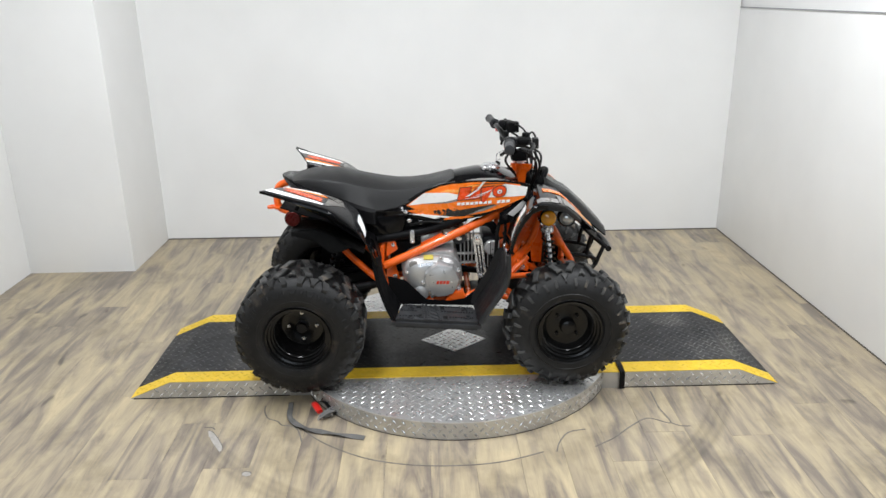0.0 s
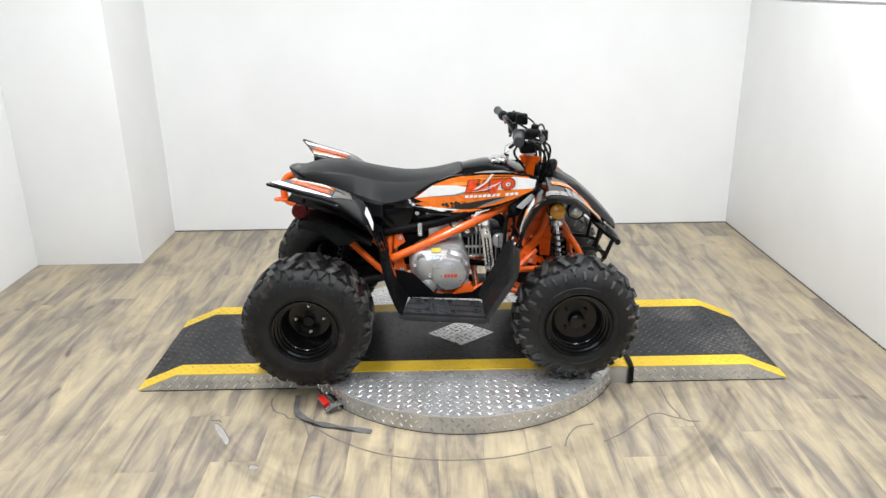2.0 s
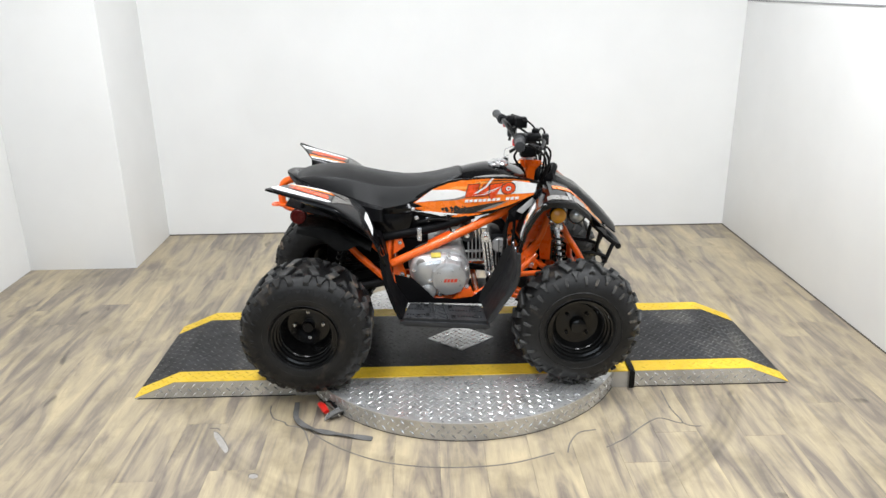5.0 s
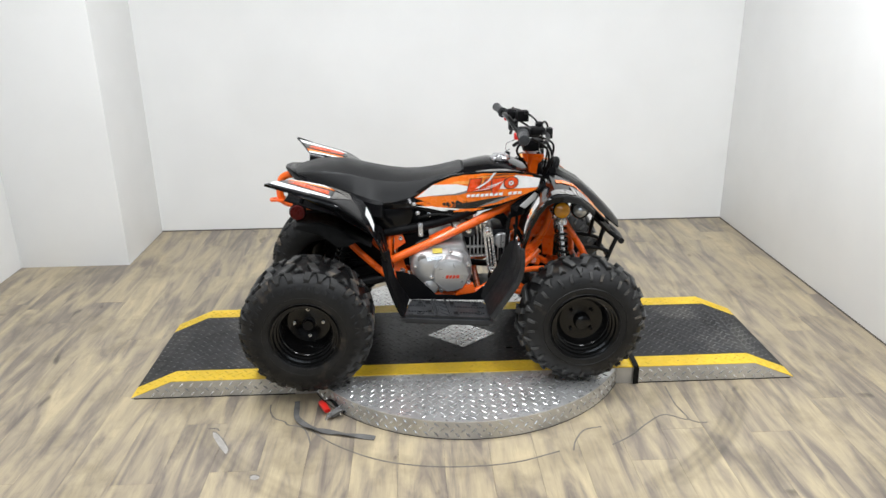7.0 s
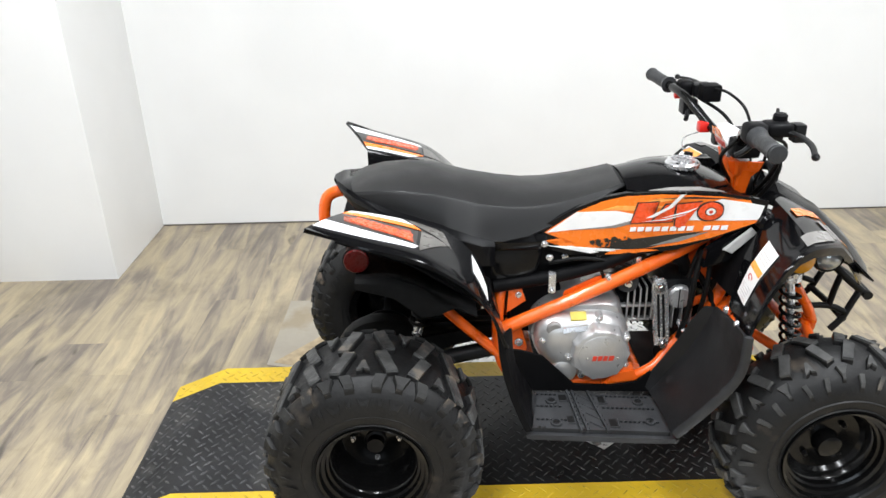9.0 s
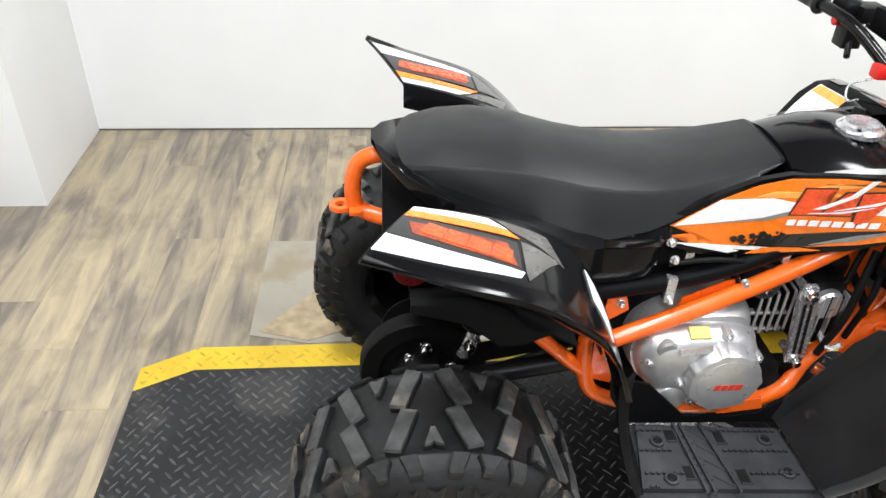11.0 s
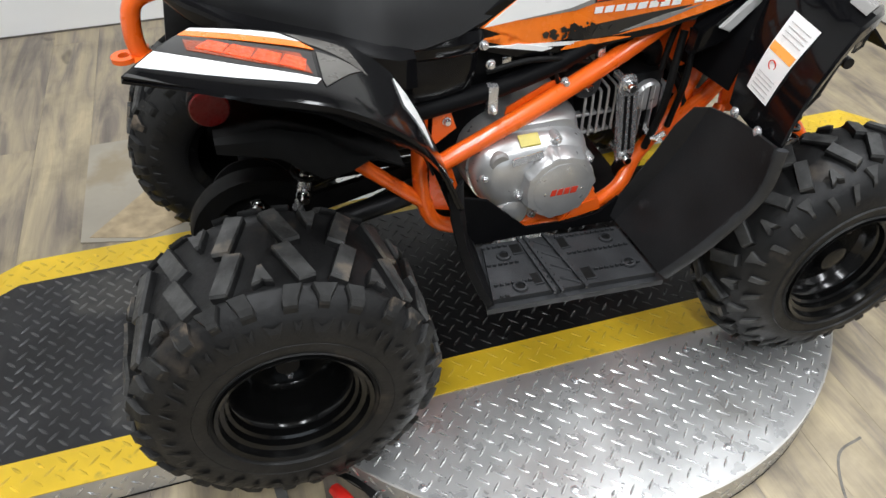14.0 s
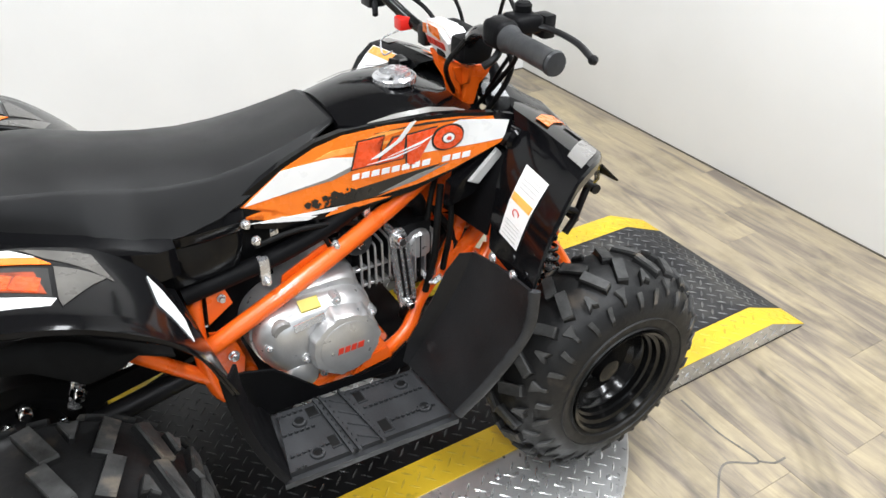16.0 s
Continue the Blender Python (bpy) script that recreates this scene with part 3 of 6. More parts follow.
# -- wheels --
def block(corners, bm=None, shrink=0.14, top=1):
    """A tread block round the wheel's own axis, its top edges rounded off; corners (angle, across, foot radius, top radius)."""
    bm = bm or bmesh.new()
    ca = sum(c[0] for c in corners) / len(corners)
    cw = sum(c[1] for c in corners) / len(corners)
    rings = []
    for rise, draw in ((0.0, 0.0), (0.72, shrink * 0.35), (1.0, shrink)):
        ring = []
        for a, w, r0, r1 in corners:
            r, a2, w2 = r0 + (r1 - r0) * rise, a + (ca - a) * draw, w + (cw - w) * draw
            ring.append(bm.verts.new((r * math.cos(a2), w2, r * math.sin(a2))))
        rings.append(ring)
    n = len(corners)
    for lo, hi in zip(rings, rings[1:]):
        for i in range(n):
            face = bm.faces.new((lo[i], lo[(i + 1) % n], hi[(i + 1) % n], hi[i]))
            face.material_index = top if hi is rings[-1] else 0
    bm.faces.new(rings[-1]).material_index = top
    return bm


def tread_mesh(name, bm, top):
    me = bpy.data.meshes.new(name)
    bmesh.ops.recalc_face_normals(bm, faces=bm.faces)
    bm.to_mesh(me)
    bm.free()
    me.materials.append(RUBBER)
    me.materials.append(top)
    return me


def carcass(rad, h, rear):
    """The tyre's outside from bead to crown, as (radius, across): a rear tyre is square-shouldered, a front tyre round."""
    rc = rad - 0.013
    if rear:
        return [(0.114, h - 0.020), (0.119, h - 0.005), (0.128, h - 0.001), (0.145, h + 0.002), (rc - 0.062, h + 0.001), (rc - 0.040, h - 0.002), (rc - 0.022, h - 0.009), (rc - 0.009, h - 0.021), (rc - 0.001, h * 0.72), (rc, h * 0.68), (rc - 0.003, h * 0.63), (rc - 0.004, h * 0.5), (rc - 0.002, h * 0.2)]
    return [(0.114, h - 0.020), (0.119, h - 0.006), (0.128, h - 0.002), (0.145, h), (rc - 0.066, h - 0.001), (rc - 0.048, h - 0.006), (rc - 0.032, h - 0.015), (rc - 0.020, h - 0.026), (rc - 0.012, h - 0.038), (rc - 0.006, h * 0.42), (rc - 0.002, h * 0.2)]


def tread_kit(rad, width, n, rear):
    """The blocks of one tyre: (mesh, first angle) for each kind, on both halves of the tread."""
    h, rc, p, kit = width / 2, rad - 0.013, 2 * math.pi / n, []
    side_line = carcass(rad, h, rear)[4:]

    def surf(f):
        """The carcass's radius at a fraction of the half width."""
        w = min(max(f * h, side_line[-1][1]), h - 0.0015)
        for (ra, wa), (rb, wb) in zip(side_line, side_line[1:]):
            if wb <= w <= wa:
                return rb + (ra - rb) * (w - wb) / (wa - wb)
        return rc

    for side in (-1, 1):
        first = 0.0 if side < 0 else p / 2

        def W(f):
            return side * f * h

        def foot(f):
            return surf(f) - 0.004

        def head(f):
            return surf(f) + 0.0150 - 0.004 * f * f

        def bar(a0, f0, a1, f1, wide):
            """A straight bar across the tread."""
            da, dw = (a1 - a0) * rc, W(f1) - W(f0)
            ln = math.hypot(da, dw)
            na, nw = -dw / ln * wide / 2 / rc, da / ln * wide / 2
            cs = [(a0 + na, W(f0) + nw, f0), (a1 + na, W(f1) + nw, f1), (a1 - na, W(f1) - nw, f1), (a0 - na, W(f0) - nw, f0)]
            return block([(a, w, foot(f), head(f)) for a, w, f in cs], None, 0.09)

        out = 0.66 if rear else 0.56
        wide = 0.026 if rear else 0.022
        kit.append((tread_mesh("tread_bar", bar(0.37 * p, out, 0.19 * p, 0.02, wide), TREAD), first))
        kit.append((tread_mesh("tread_bar", bar(-0.37 * p, out, -0.19 * p, 0.02, wide), TREAD), first))
        # the three-cornered block between the bars, with a notch in its foot
        t0, t1 = (0.64, 0.34) if rear else (0.70, 0.46)
        tri = [(-0.092 * p, t0), (-0.02 * p, t0 - 0.03), (0.0, t0 - 0.06), (0.02 * p, t0 - 0.03), (0.092 * p, t0), (0.020 * p, t1), (-0.020 * p, t1)]
        kit.append((tread_mesh("tread_wedge", block([(a, W(f), foot(f), head(f)) for a, f in tri], None, 0.10), TREAD), first))
        # shoulder blocks that wrap on to the sidewall
        if rear:
            spots = ((-0.235 * p, 0.045 * p, 0.085 * p, 0.070 * p, 0.715, 0.915), (0.235 * p, -0.045 * p, 0.085 * p, 0.070 * p, 0.715, 0.915), (0.5 * p, 0.0, 0.120 * p, 0.052 * p, 0.715, 0.90))
        else:
            spots = ((-0.20 * p, 0.030 * p, 0.050 * p, 0.042 * p, 0.80, 0.945), (0.20 * p, -0.030 * p, 0.050 * p, 0.042 * p, 0.80, 0.945), (0.5 * p, 0.0, 0.105 * p, 0.030 * p, 0.63, 0.86))
        for m, lean, half_top, half_low, f0, f1 in spots:
            fm = (f0 + f1) / 2 + 0.04
            cs = [(m - half_top, f0), (m + half_top, f0), (m + lean + half_low * 1.1, fm), (m + lean + half_low, f1), (m + lean - half_low, f1), (m + lean - half_low * 1.1, fm)]
            kit.append((tread_mesh("shoulder_block", block([(a, W(f * 1.02), foot(f) - 0.004, surf(f) + (0.0100 if rear else 0.0085)) for a, f in cs], None, 0.14), MUD if rear else TREAD), first))
        # low arrow-shaped ribs on the sidewall
        ribs = ((0.0, 0.105 * p, 0.058), (0.5 * p, 0.115 * p, 0.064), (0.25 * p, 0.050 * p, 0.058), (-0.25 * p, 0.050 * p, 0.058))
        for m, wa, low in ribs if rear else ():
            cs = [(m - wa, W(0.985), rc - 0.034, rc - 0.032), (m, W(1.014), rc - low + 0.016, rc - low + 0.020), (m + wa, W(0.985), rc - 0.034, rc - 0.032), (m + wa * 0.55, W(1.036), rc - low + 0.008, rc - low + 0.012), (m, W(1.043), rc - low, rc - low + 0.004), (m - wa * 0.55, W(1.036), rc - low + 0.008, rc - low + 0.012)]
            kit.append((tread_mesh("side_rib", block(cs, None, 0.10, 0), TREAD), first))
    return kit


def wheel(cx, s, rad, width, y_out, rear, kit, n, phase):
    """Wheel on side s; its outer face lies at y = s * y_out."""
    cz = H + rad
    yc = s * (y_out - width / 2)
    h = width / 2
    o = s
    # rim: stepped black steel dish, open to the outside
    depth = 0.122 if rear else 0.070
    prof = [(0.121, h - 0.006), (0.119, h + 0.001), (0.113, h - 0.002), (0.110, h - 0.014), (0.103, h - 0.017), (0.101, h - 0.028), (0.096, h - 0.031),
            (0.094, h - 0.043), (0.090, h - 0.046), (0.087, h - 0.058), (0.084, h - depth + 0.008), (0.078, h - depth), (0.045, h - depth - 0.004), (0.030, h - depth + 0.002), (0.0001, h - depth + 0.002)]
    bm = lathe([(r, o * w) for r, w in prof], (cx, yc, cz), "y", 48, None, False)
    back = [(0.121, h - 0.006), (0.104, h - 0.040), (0.100, -h + 0.02), (0.119, -h + 0.004), (0.121, -h + 0.012)]
    lathe([(r, o * w) for r, w in back], (cx, yc, cz), "y", 48, bm, False)
    rim = q("wheel", bm, RIM, label="black stamped steel wheel with a knobbly off-road tyre")
    side = carcass(rad, h, rear)
    outer = side + [(rad - 0.0145, 0.0)] + [(r, -w) for r, w in reversed(side)]
    loop = outer + [(0.108, -h + 0.024), (0.108, h - 0.024), outer[0]]
    bm = lathe([(r, o * w) for r, w in loop], (cx, yc, cz), "y", 96)
    for r, w in ((0.1275, h - 0.0002), (0.150, h + 0.0008)):
        lathe([(r - 0.0022, o * (w - 0.002)), (r, o * (w + 0.0018)), (r + 0.0022, o * (w - 0.002))], (cx, yc, cz), "y", 96, bm, False)
    q("tyre", bm, RUBBER, rim, "black off-road tyre with dried mud", 50)
    for mesh, first in kit:
        for k in range(n):
            ob = new(mesh.name.split(".")[0], mesh)
            ob.parent = rim
            ob.location = Vector((cx, yc, cz)) - BASE
            ob.rotation_euler = (0, -(phase + first + 2 * math.pi * k / n), 0)
    yb = yc + o * (h - depth)
    for k in range(4):
        a = math.pi / 4 * (0 if rear else 1) + k * math.pi / 2
        q("lug_nut", disc_bolt((cx + 0.052 * math.cos(a), yb, cz + 0.052 * math.sin(a)), 0.0046, o * 0.010, "y"), STEEL if rear else DARKM, rim)
    if rear:
        q("hub_cap", lathe([(0.024, 0), (0.024, o * 0.010), (0.014, o * 0.014), (0.0001, o * 0.014)], (cx, yb, cz), "y", 20), DARKM, rim)
    else:
        q("hub_cap", lathe([(0.030, 0), (0.030, o * 0.020), (0.026, o * 0.032), (0.016, o * 0.036), (0.0001, o * 0.036)], (cx, yb, cz), "y", 24), RIM, rim)
    return rim


RX, FX, RR, FR = -0.580, 0.412, 0.240, 0.241
REAR_KIT, FRONT_KIT = tread_kit(RR, 0.232, 9, True), tread_kit(FR, 0.180, 11, False)
for s in (-1, 1):
    wheel(RX, s, RR, 0.232, 0.462, True, REAR_KIT, 9, radians(92))
    wheel(FX, s, FR, 0.180, 0.455, False, FRONT_KIT, 11, radians(80))
# axles
q("rear_axle", tube([(RX, -0.37, H + RR), (RX, 0.37, H + RR)], 0.019, 1, 14), DARKM)

# -- frame --
for s in (-1, 1):
    q("frame_tube", tube(mirrored([(-0.275, -0.142, 0.470), (-0.07, -0.135, 0.560), (0.13, -0.108, 0.645), (0.26, -0.07, 0.705)], s), 0.0165, 4, 14), ORANGE)
    q("frame_tube", tube(mirrored([(-0.270, -0.085, 0.600), (-0.288, -0.115, 0.51), (-0.284, -0.12, 0.39), (-0.252, -0.132, 0.333), (-0.15, -0.155, 0.326), (0.0, -0.165, 0.330), (0.09, -0.160, 0.358), (0.14, -0.130, 0.405), (0.215, -0.10, 0.46), (0.27, -0.085, 0.56), (0.29, -0.06, 0.70)], s), 0.0145, 5, 14), ORANGE)
    q("frame_tube", tube(mirrored([(-0.50, -0.130, 0.612), (-0.44, -0.127, 0.545), (-0.38, -0.124, 0.478), (-0.275, -0.12, 0.375)], s), 0.0135, 3, 12), ORANGE)
    q("frame_tube", tube(mirrored([(-0.262, -0.115, 0.61), (-0.42, -0.11, 0.665), (-0.60, -0.10, 0.70)], s), 0.0125, 3, 12), ORANGE)
    # gusset plates
    q("gusset", prism([(-0.268, 0.50), (-0.222, 0.532), (-0.232, 0.566), (-0.262, 0.586)], lambda u, v, w: (u, s * (0.118 + w), v), 0.004, 0.001), ORANGE)
    q("gusset", prism([(-0.270, 0.48), (-0.270, 0.36), (-0.225, 0.345), (-0.215, 0.40), (-0.235, 0.47)], lambda u, v, w: (u, s * (0.112 + w), v), 0.004, 0.001), ORANGE)
    q("bolt", disc_bolt((-0.236, s * 0.117, 0.415), 0.008, s * 0.012, "y"), STEEL)
    q("bolt", disc_bolt((-0.240, s * 0.122, 0.550), 0.006, s * 0.010, "y"), STEEL)
    q("bolt", disc_bolt((-0.03, s * 0.130, 0.595), 0.006, s * 0.012, "y"), STEEL)
    q("bracket", prism([(-0.135, 0.535), (-0.03, 0.580), (-0.035, 0.598), (-0.06, 0.590), (-0.13, 0.556)], lambda u, v, w: (u, s * (0.118 + w), v), 0.004, 0.001), ORANGE)
    q("footpeg_bracket", prism([(-0.04, 0.334), (0.045, 0.346), (0.034, 0.378), (-0.012, 0.370)], lambda u, v, w: (u, s * (0.160 + w), v), 0.036, 0.003), ORANGE)
    # front suspension: tower tubes, arms, shock
    q("frame_tube", tube(mirrored([(0.215, -0.10, 0.445), (0.30, -0.13, 0.55), (0.335, -0.14, 0.66)], s), 0.0125, 3, 12), ORANGE)
    q("frame_tube", tube(mirrored([(0.355, -0.13, 0.665), (0.41, -0.15, 0.57), (0.47, -0.14, 0.47), (0.47, -0.10, 0.40)], s), 0.0125, 3, 12), ORANGE)
    q("tower_plate", prism([(0.25, 0.52), (0.33, 0.60), (0.385, 0.665), (0.33, 0.675), (0.27, 0.60)], lambda u, v, w: (u, s * (0.095 + w), v), 0.005, 0.001), ORANGE)
    q("frame_tube", tube(mirrored([(0.208, -0.112, 0.420), (0.250, -0.113, 0.472), (0.300, -0.112, 0.530)], s), 0.0170, 3, 14), ORANGE)
    q("tower_plate", prism([(0.310, 0.470), (0.348, 0.465), (0.352, 0.560), (0.346, 0.612), (0.300, 0.606), (0.304, 0.560)], lambda u, v, w: (u, s * (0.116 + w), v), 0.010, 0.002), ORANGE)
    q("tower_plate", prism([(0.176, 0.560), (0.240, 0.555), (0.285, 0.585), (0.280, 0.640), (0.215, 0.648), (0.176, 0.622)], lambda u, v, w: (u, s * (0.070 + w), v), 0.008, 0.002), ORANGE)
    q("arm_mount", prism([(0.246, 0.448), (0.290, 0.438), (0.300, 0.456), (0.272, 0.482), (0.250, 0.484)], lambda u, v, w: (u, s * (0.128 + w), v), 0.030, 0.004), ORANGE)
    q("upper_arm", tube(mirrored([(0.290, -0.150, 0.500), (0.240, -0.178, 0.462), (0.194, -0.202, 0.428)], s), 0.0115, 3, 12), ORANGE)
    q("upper_arm", tube(mirrored([(0.194, -0.202, 0.430), (0.232, -0.205, 0.440), (0.300, -0.215, 0.448)], s), 0.0105, 3, 12), ORANGE)
    q("bolt", disc_bolt((0.268, s * 0.164, 0.462), 0.009, s * 0.014, "y"), STEEL)
    q("upper_arm", tube(mirrored([(0.275, -0.11, 0.465), (0.36, -0.22, 0.44), (0.41, -0.315, 0.405)], s), 0.0115, 4, 12), ORANGE)
    q("upper_arm", tube(mirrored([(0.46, -0.11, 0.465), (0.44, -0.22, 0.445), (0.41, -0.315, 0.405)], s), 0.0115, 4, 12), ORANGE)
    q("lower_arm", tube(mirrored([(0.19, -0.10, 0.355), (0.30, -0.22, 0.32), (0.40, -0.33, 0.285)], s), 0.0125, 4, 12), ORANGE)
    q("lower_arm", tube(mirrored([(0.45, -0.10, 0.355), (0.43, -0.22, 0.32), (0.41, -0.33, 0.285)], s), 0.0125, 4, 12), ORANGE)
    q("lower_arm", tube(mirrored([(0.150, -0.170, 0.352), (0.200, -0.205, 0.352), (0.255, -0.240, 0.345)], s), 0.0105, 3, 12), ORANGE)
    q("steering_knuckle", box(0.385, 0.435, min(s * 0.305, s * 0.345), max(s * 0.305, s * 0.345), 0.27, 0.42, 0.008), DARKM)
    q("front_axle", tube(mirrored([(FX, -0.32, H + FR), (FX, -0.40, H + FR)], s), 0.022, 1, 14), DARKM)
    a, b = Vector((0.352, s * 0.225, 0.640)), Vector((0.375, s * 0.265, 0.395))
    q("shock_absorber", tube([a, b], 0.010, 1, 12), STEEL)
    pts = [a.lerp(b, 0.12 + 0.72 * k / 96) + Vector((0.021 * math.cos(k * 2 * math.pi / 12), 0.021 * math.sin(k * 2 * math.pi / 12), 0)) for k in range(97)]
    q("spring", tube(pts, 0.0042, 1, 6), RIM)
    q("spring_cap", lathe([(0.012, 0.022), (0.024, 0.018), (0.026, 0.0), (0.012, -0.004)], a + Vector((0, 0, -0.012)), "z", 16), STEEL)
    q("bolt", disc_bolt((0.352, s * 0.236, 0.645), 0.008, s * 0.014, "y"), STEEL)
    q("mount_tab", box(0.325, 0.382, min(s * 0.14, s * 0.24), max(s * 0.14, s * 0.24), 0.655, 0.662, 0.002), STEEL)
for xx, zz in ((-0.20, 0.33), (0.06, 0.33), (-0.262, 0.60), (0.28, 0.60), (0.47, 0.40)):
    q("cross_tube", tube([(xx, -0.118, zz), (xx, 0.118, zz)], 0.012, 1, 10), ORANGE)
# rear grab bar with a towing lug
q("grab_bar", tube([(-0.60, 0, 0.775), (-0.655, 0, 0.782), (-0.695, 0, 0.764), (-0.706, 0, 0.708), (-0.692, 0, 0.674), (-0.64, -0.02, 0.664), (-0.575, -0.05, 0.664)], 0.0145, 5, 12), ORANGE)
bm = lathe([(0.009, 0.0), (0.020, 0.0), (0.020, 0.008), (0.009, 0.008), (0.009, 0.0)], (-0.728, 0, 0.678), "z", 20)
box(-0.712, -0.690, -0.03, 0.03, 0.678, 0.686, 0.001, bm)
q("tow_lug", bm, ORANGE)

# -- engine --


def blob(outline, y0, y1, bev, bm=None):
    """A cast cover: an outline in the side view, made solid between two depths with a rounded outer edge."""
    pts = [(p.x, p.y) for p in (Vector((u, v, 0)) for u, v in outline)]
    return prism(pts, lambda u, v, w: (u, y0 + w, v), y1 - y0, bev, bm, 4)


def ring_outline(cx, cz, r, n=28, lobes=0, amp=0.0):
    return [(cx + (r + amp * max(0, math.cos(lobes * a)) ** 4) * math.cos(a), cz + (r + amp * max(0, math.cos(lobes * a)) ** 4) * math.sin(a)) for a in (2 * math.pi * k / n for k in range(n))]


def dome(outline, steps, bm=None):
    """A cast shell: the outline drawn in about its middle, step by step (depth, inset), to a rounded face."""
    cx = sum(u for u, _ in outline) / len(outline)
    cz = sum(v for _, v in outline) / len(outline)
    rings = []
    for y, inset in steps:
        ring = []
        for u, v in outline:
            d = math.hypot(u - cx, v - cz)
            k = max(0.05, (d - inset) / d)
            ring.append((cx + (u - cx) * k, y, cz + (v - cz) * k))
        rings.append(ring)
    return loft(rings, bm)


case = smooth_line([(-0.196, 0.500, 0), (-0.210, 0.445, 0), (-0.190, 0.385, 0), (-0.145, 0.345, 0), (-0.06, 0.332, 0), (0.010, 0.345, 0), (0.032, 0.42, 0), (0.018, 0.49, 0), (0.002, 0.528, 0), (-0.05, 0.538, 0), (-0.14, 0.534, 0)], 5, True)
case_xz = [(p.x, p.y) for p in case]
engine = q("engine", dome(case_xz, ((0.110, 0.01), (0.10, 0.0), (-0.095, 0.0), (-0.112, 0.002), (-0.128, 0.008), (-0.136, 0.016))), CAST, label="silver air-cooled engine with a worn cast finish")
cover = smooth_line([(-0.192, 0.490, 0), (-0.203, 0.445, 0), (-0.183, 0.390, 0), (-0.13, 0.350, 0), (-0.05, 0.338, 0), (0.010, 0.36, 0), (0.028, 0.42, 0), (0.014, 0.48, 0), (-0.02, 0.506, 0), (-0.08, 0.513, 0), (-0.15, 0.508, 0)], 5, True)
q("side_cover", dome([(p.x, p.y) for p in cover], ((-0.120, 0.0), (-0.146, 0.0), (-0.158, 0.003), (-0.168, 0.009), (-0.176, 0.019), (-0.181, 0.032), (-0.184, 0.050), (-0.185, 0.075))), CAST, engine, smooth=60)
q("cover_seam", dome([(p.x, p.y) for p in cover], ((-0.128, -0.003), (-0.129, -0.0045), (-0.134, -0.0045), (-0.135, -0.003))), CAST, engine)
q("round_cover", dome(ring_outline(-0.051, 0.425, 0.068, 96, 7, 0.004), ((-0.150, -0.004), (-0.176, -0.003), (-0.186, 0.0), (-0.200, 0.001), (-0.206, 0.004), (-0.208, 0.010))), CAST, engine)
q("cover_plate", lathe([(0.054, 0.0), (0.054, -0.0022), (0.051, -0.0034), (0.0001, -0.0038)], (-0.051, -0.2065, 0.425), "y", 48), CAST, engine, smooth=60)
q("drain_cover", lathe([(0.033, 0.02), (0.032, 0.0), (0.029, -0.006), (0.024, -0.008), (0.0001, -0.008)], (-0.131, -0.176, 0.366), "y", 28), CAST, engine)
q("oil_filler", lathe([(0.020, 0.03), (0.020, -0.003), (0.016, -0.007), (0.0001, -0.007)], (-0.158, -0.172, 0.480), "y", 24), GREY_S, engine, "grey oil filler plug")
for bx, bz, by in ((-0.125, 0.412, -0.185), (-0.185, 0.452, -0.170), (-0.088, 0.350, -0.170), (0.018, 0.375, -0.172), (0.015, 0.455, -0.172), (-0.052, 0.507, -0.170)):
    boss = lathe([(0.0095, 0.02), (0.0090, -0.004), (0.0001, -0.004)], (bx, by, bz), "y", 14)
    q("boss", boss, CAST, engine)
    q("bolt", disc_bolt((bx, by - 0.003, bz), 0.0048, -0.008, "y"), STEEL, engine)
# red badge, plain slanted shapes
for k, wdt in enumerate((0.010, 0.010, 0.010, 0.012)):
    x0 = -0.073 + k * 0.0128
    q("badge", prism([(x0, 0.4135), (x0 + wdt, 0.4135), (x0 + wdt + 0.003, 0.4265), (x0 + 0.003, 0.4265)], lambda u, v, w: (u, -0.2096 - w, v), 0.0014), RED_S, engine)
for bx in (-0.083, -0.012):
    q("rivet", lathe([(0.0032, 0), (0.0028, -0.0015), (0.0001, -0.002)], (bx, -0.2098, 0.420), "y", 10), CHROME, engine)
q("sticker", prism([(-0.120, -0.172), (-0.082, -0.172), (-0.082, -0.152), (-0.120, -0.152)], lambda u, v, w: (u, v, 0.5130 + (v + 0.152) * 0.55 + w), 0.003), YELLOW_S, engine, "yellow sticker")
q("data_plate", prism([(-0.140, 0.478), (-0.082, 0.484), (-0.082, 0.496), (-0.140, 0.490)], lambda u, v, w: (u, -0.1865 - w + (v - 0.478) * 0.3, v), 0.003), STEEL, engine)
# cylinder with cooling fins, leaning forward
# dark fins and cylinder, pale edge beads: gap shade and edge light in colour
for k in range(1, 6):
    x0 = 0.012 + k * 0.0150
    z0, z1 = 0.444 + 0.003 * k, 0.540 + 0.003 * k
    q("cooling_fin", box(x0, x0 + 0.0030, -0.106, 0.075, z0, z1, 0.0010, segs=1), DARKM, engine)
    q("lit_fin_edge", tube([(x0 + 0.0015, -0.060, z1), (x0 + 0.0015, -0.098, z1), (x0 + 0.0015, -0.1075, z1 - 0.010), (x0 + 0.0015, -0.1075, z0 + 0.008)], 0.0027, 3, 8), CAST, engine)
for zz in (0.462, 0.500):
    q("fin_ledge", box(0.008, 0.096, -0.1045, -0.090, zz - 0.003, zz + 0.004, 0.0012, segs=1), CAST, engine)
q("cylinder", lathe([(0.044, 0.0), (0.044, 0.135)], (0.010, -0.03, 0.487), "x", 24), DARKM, engine)
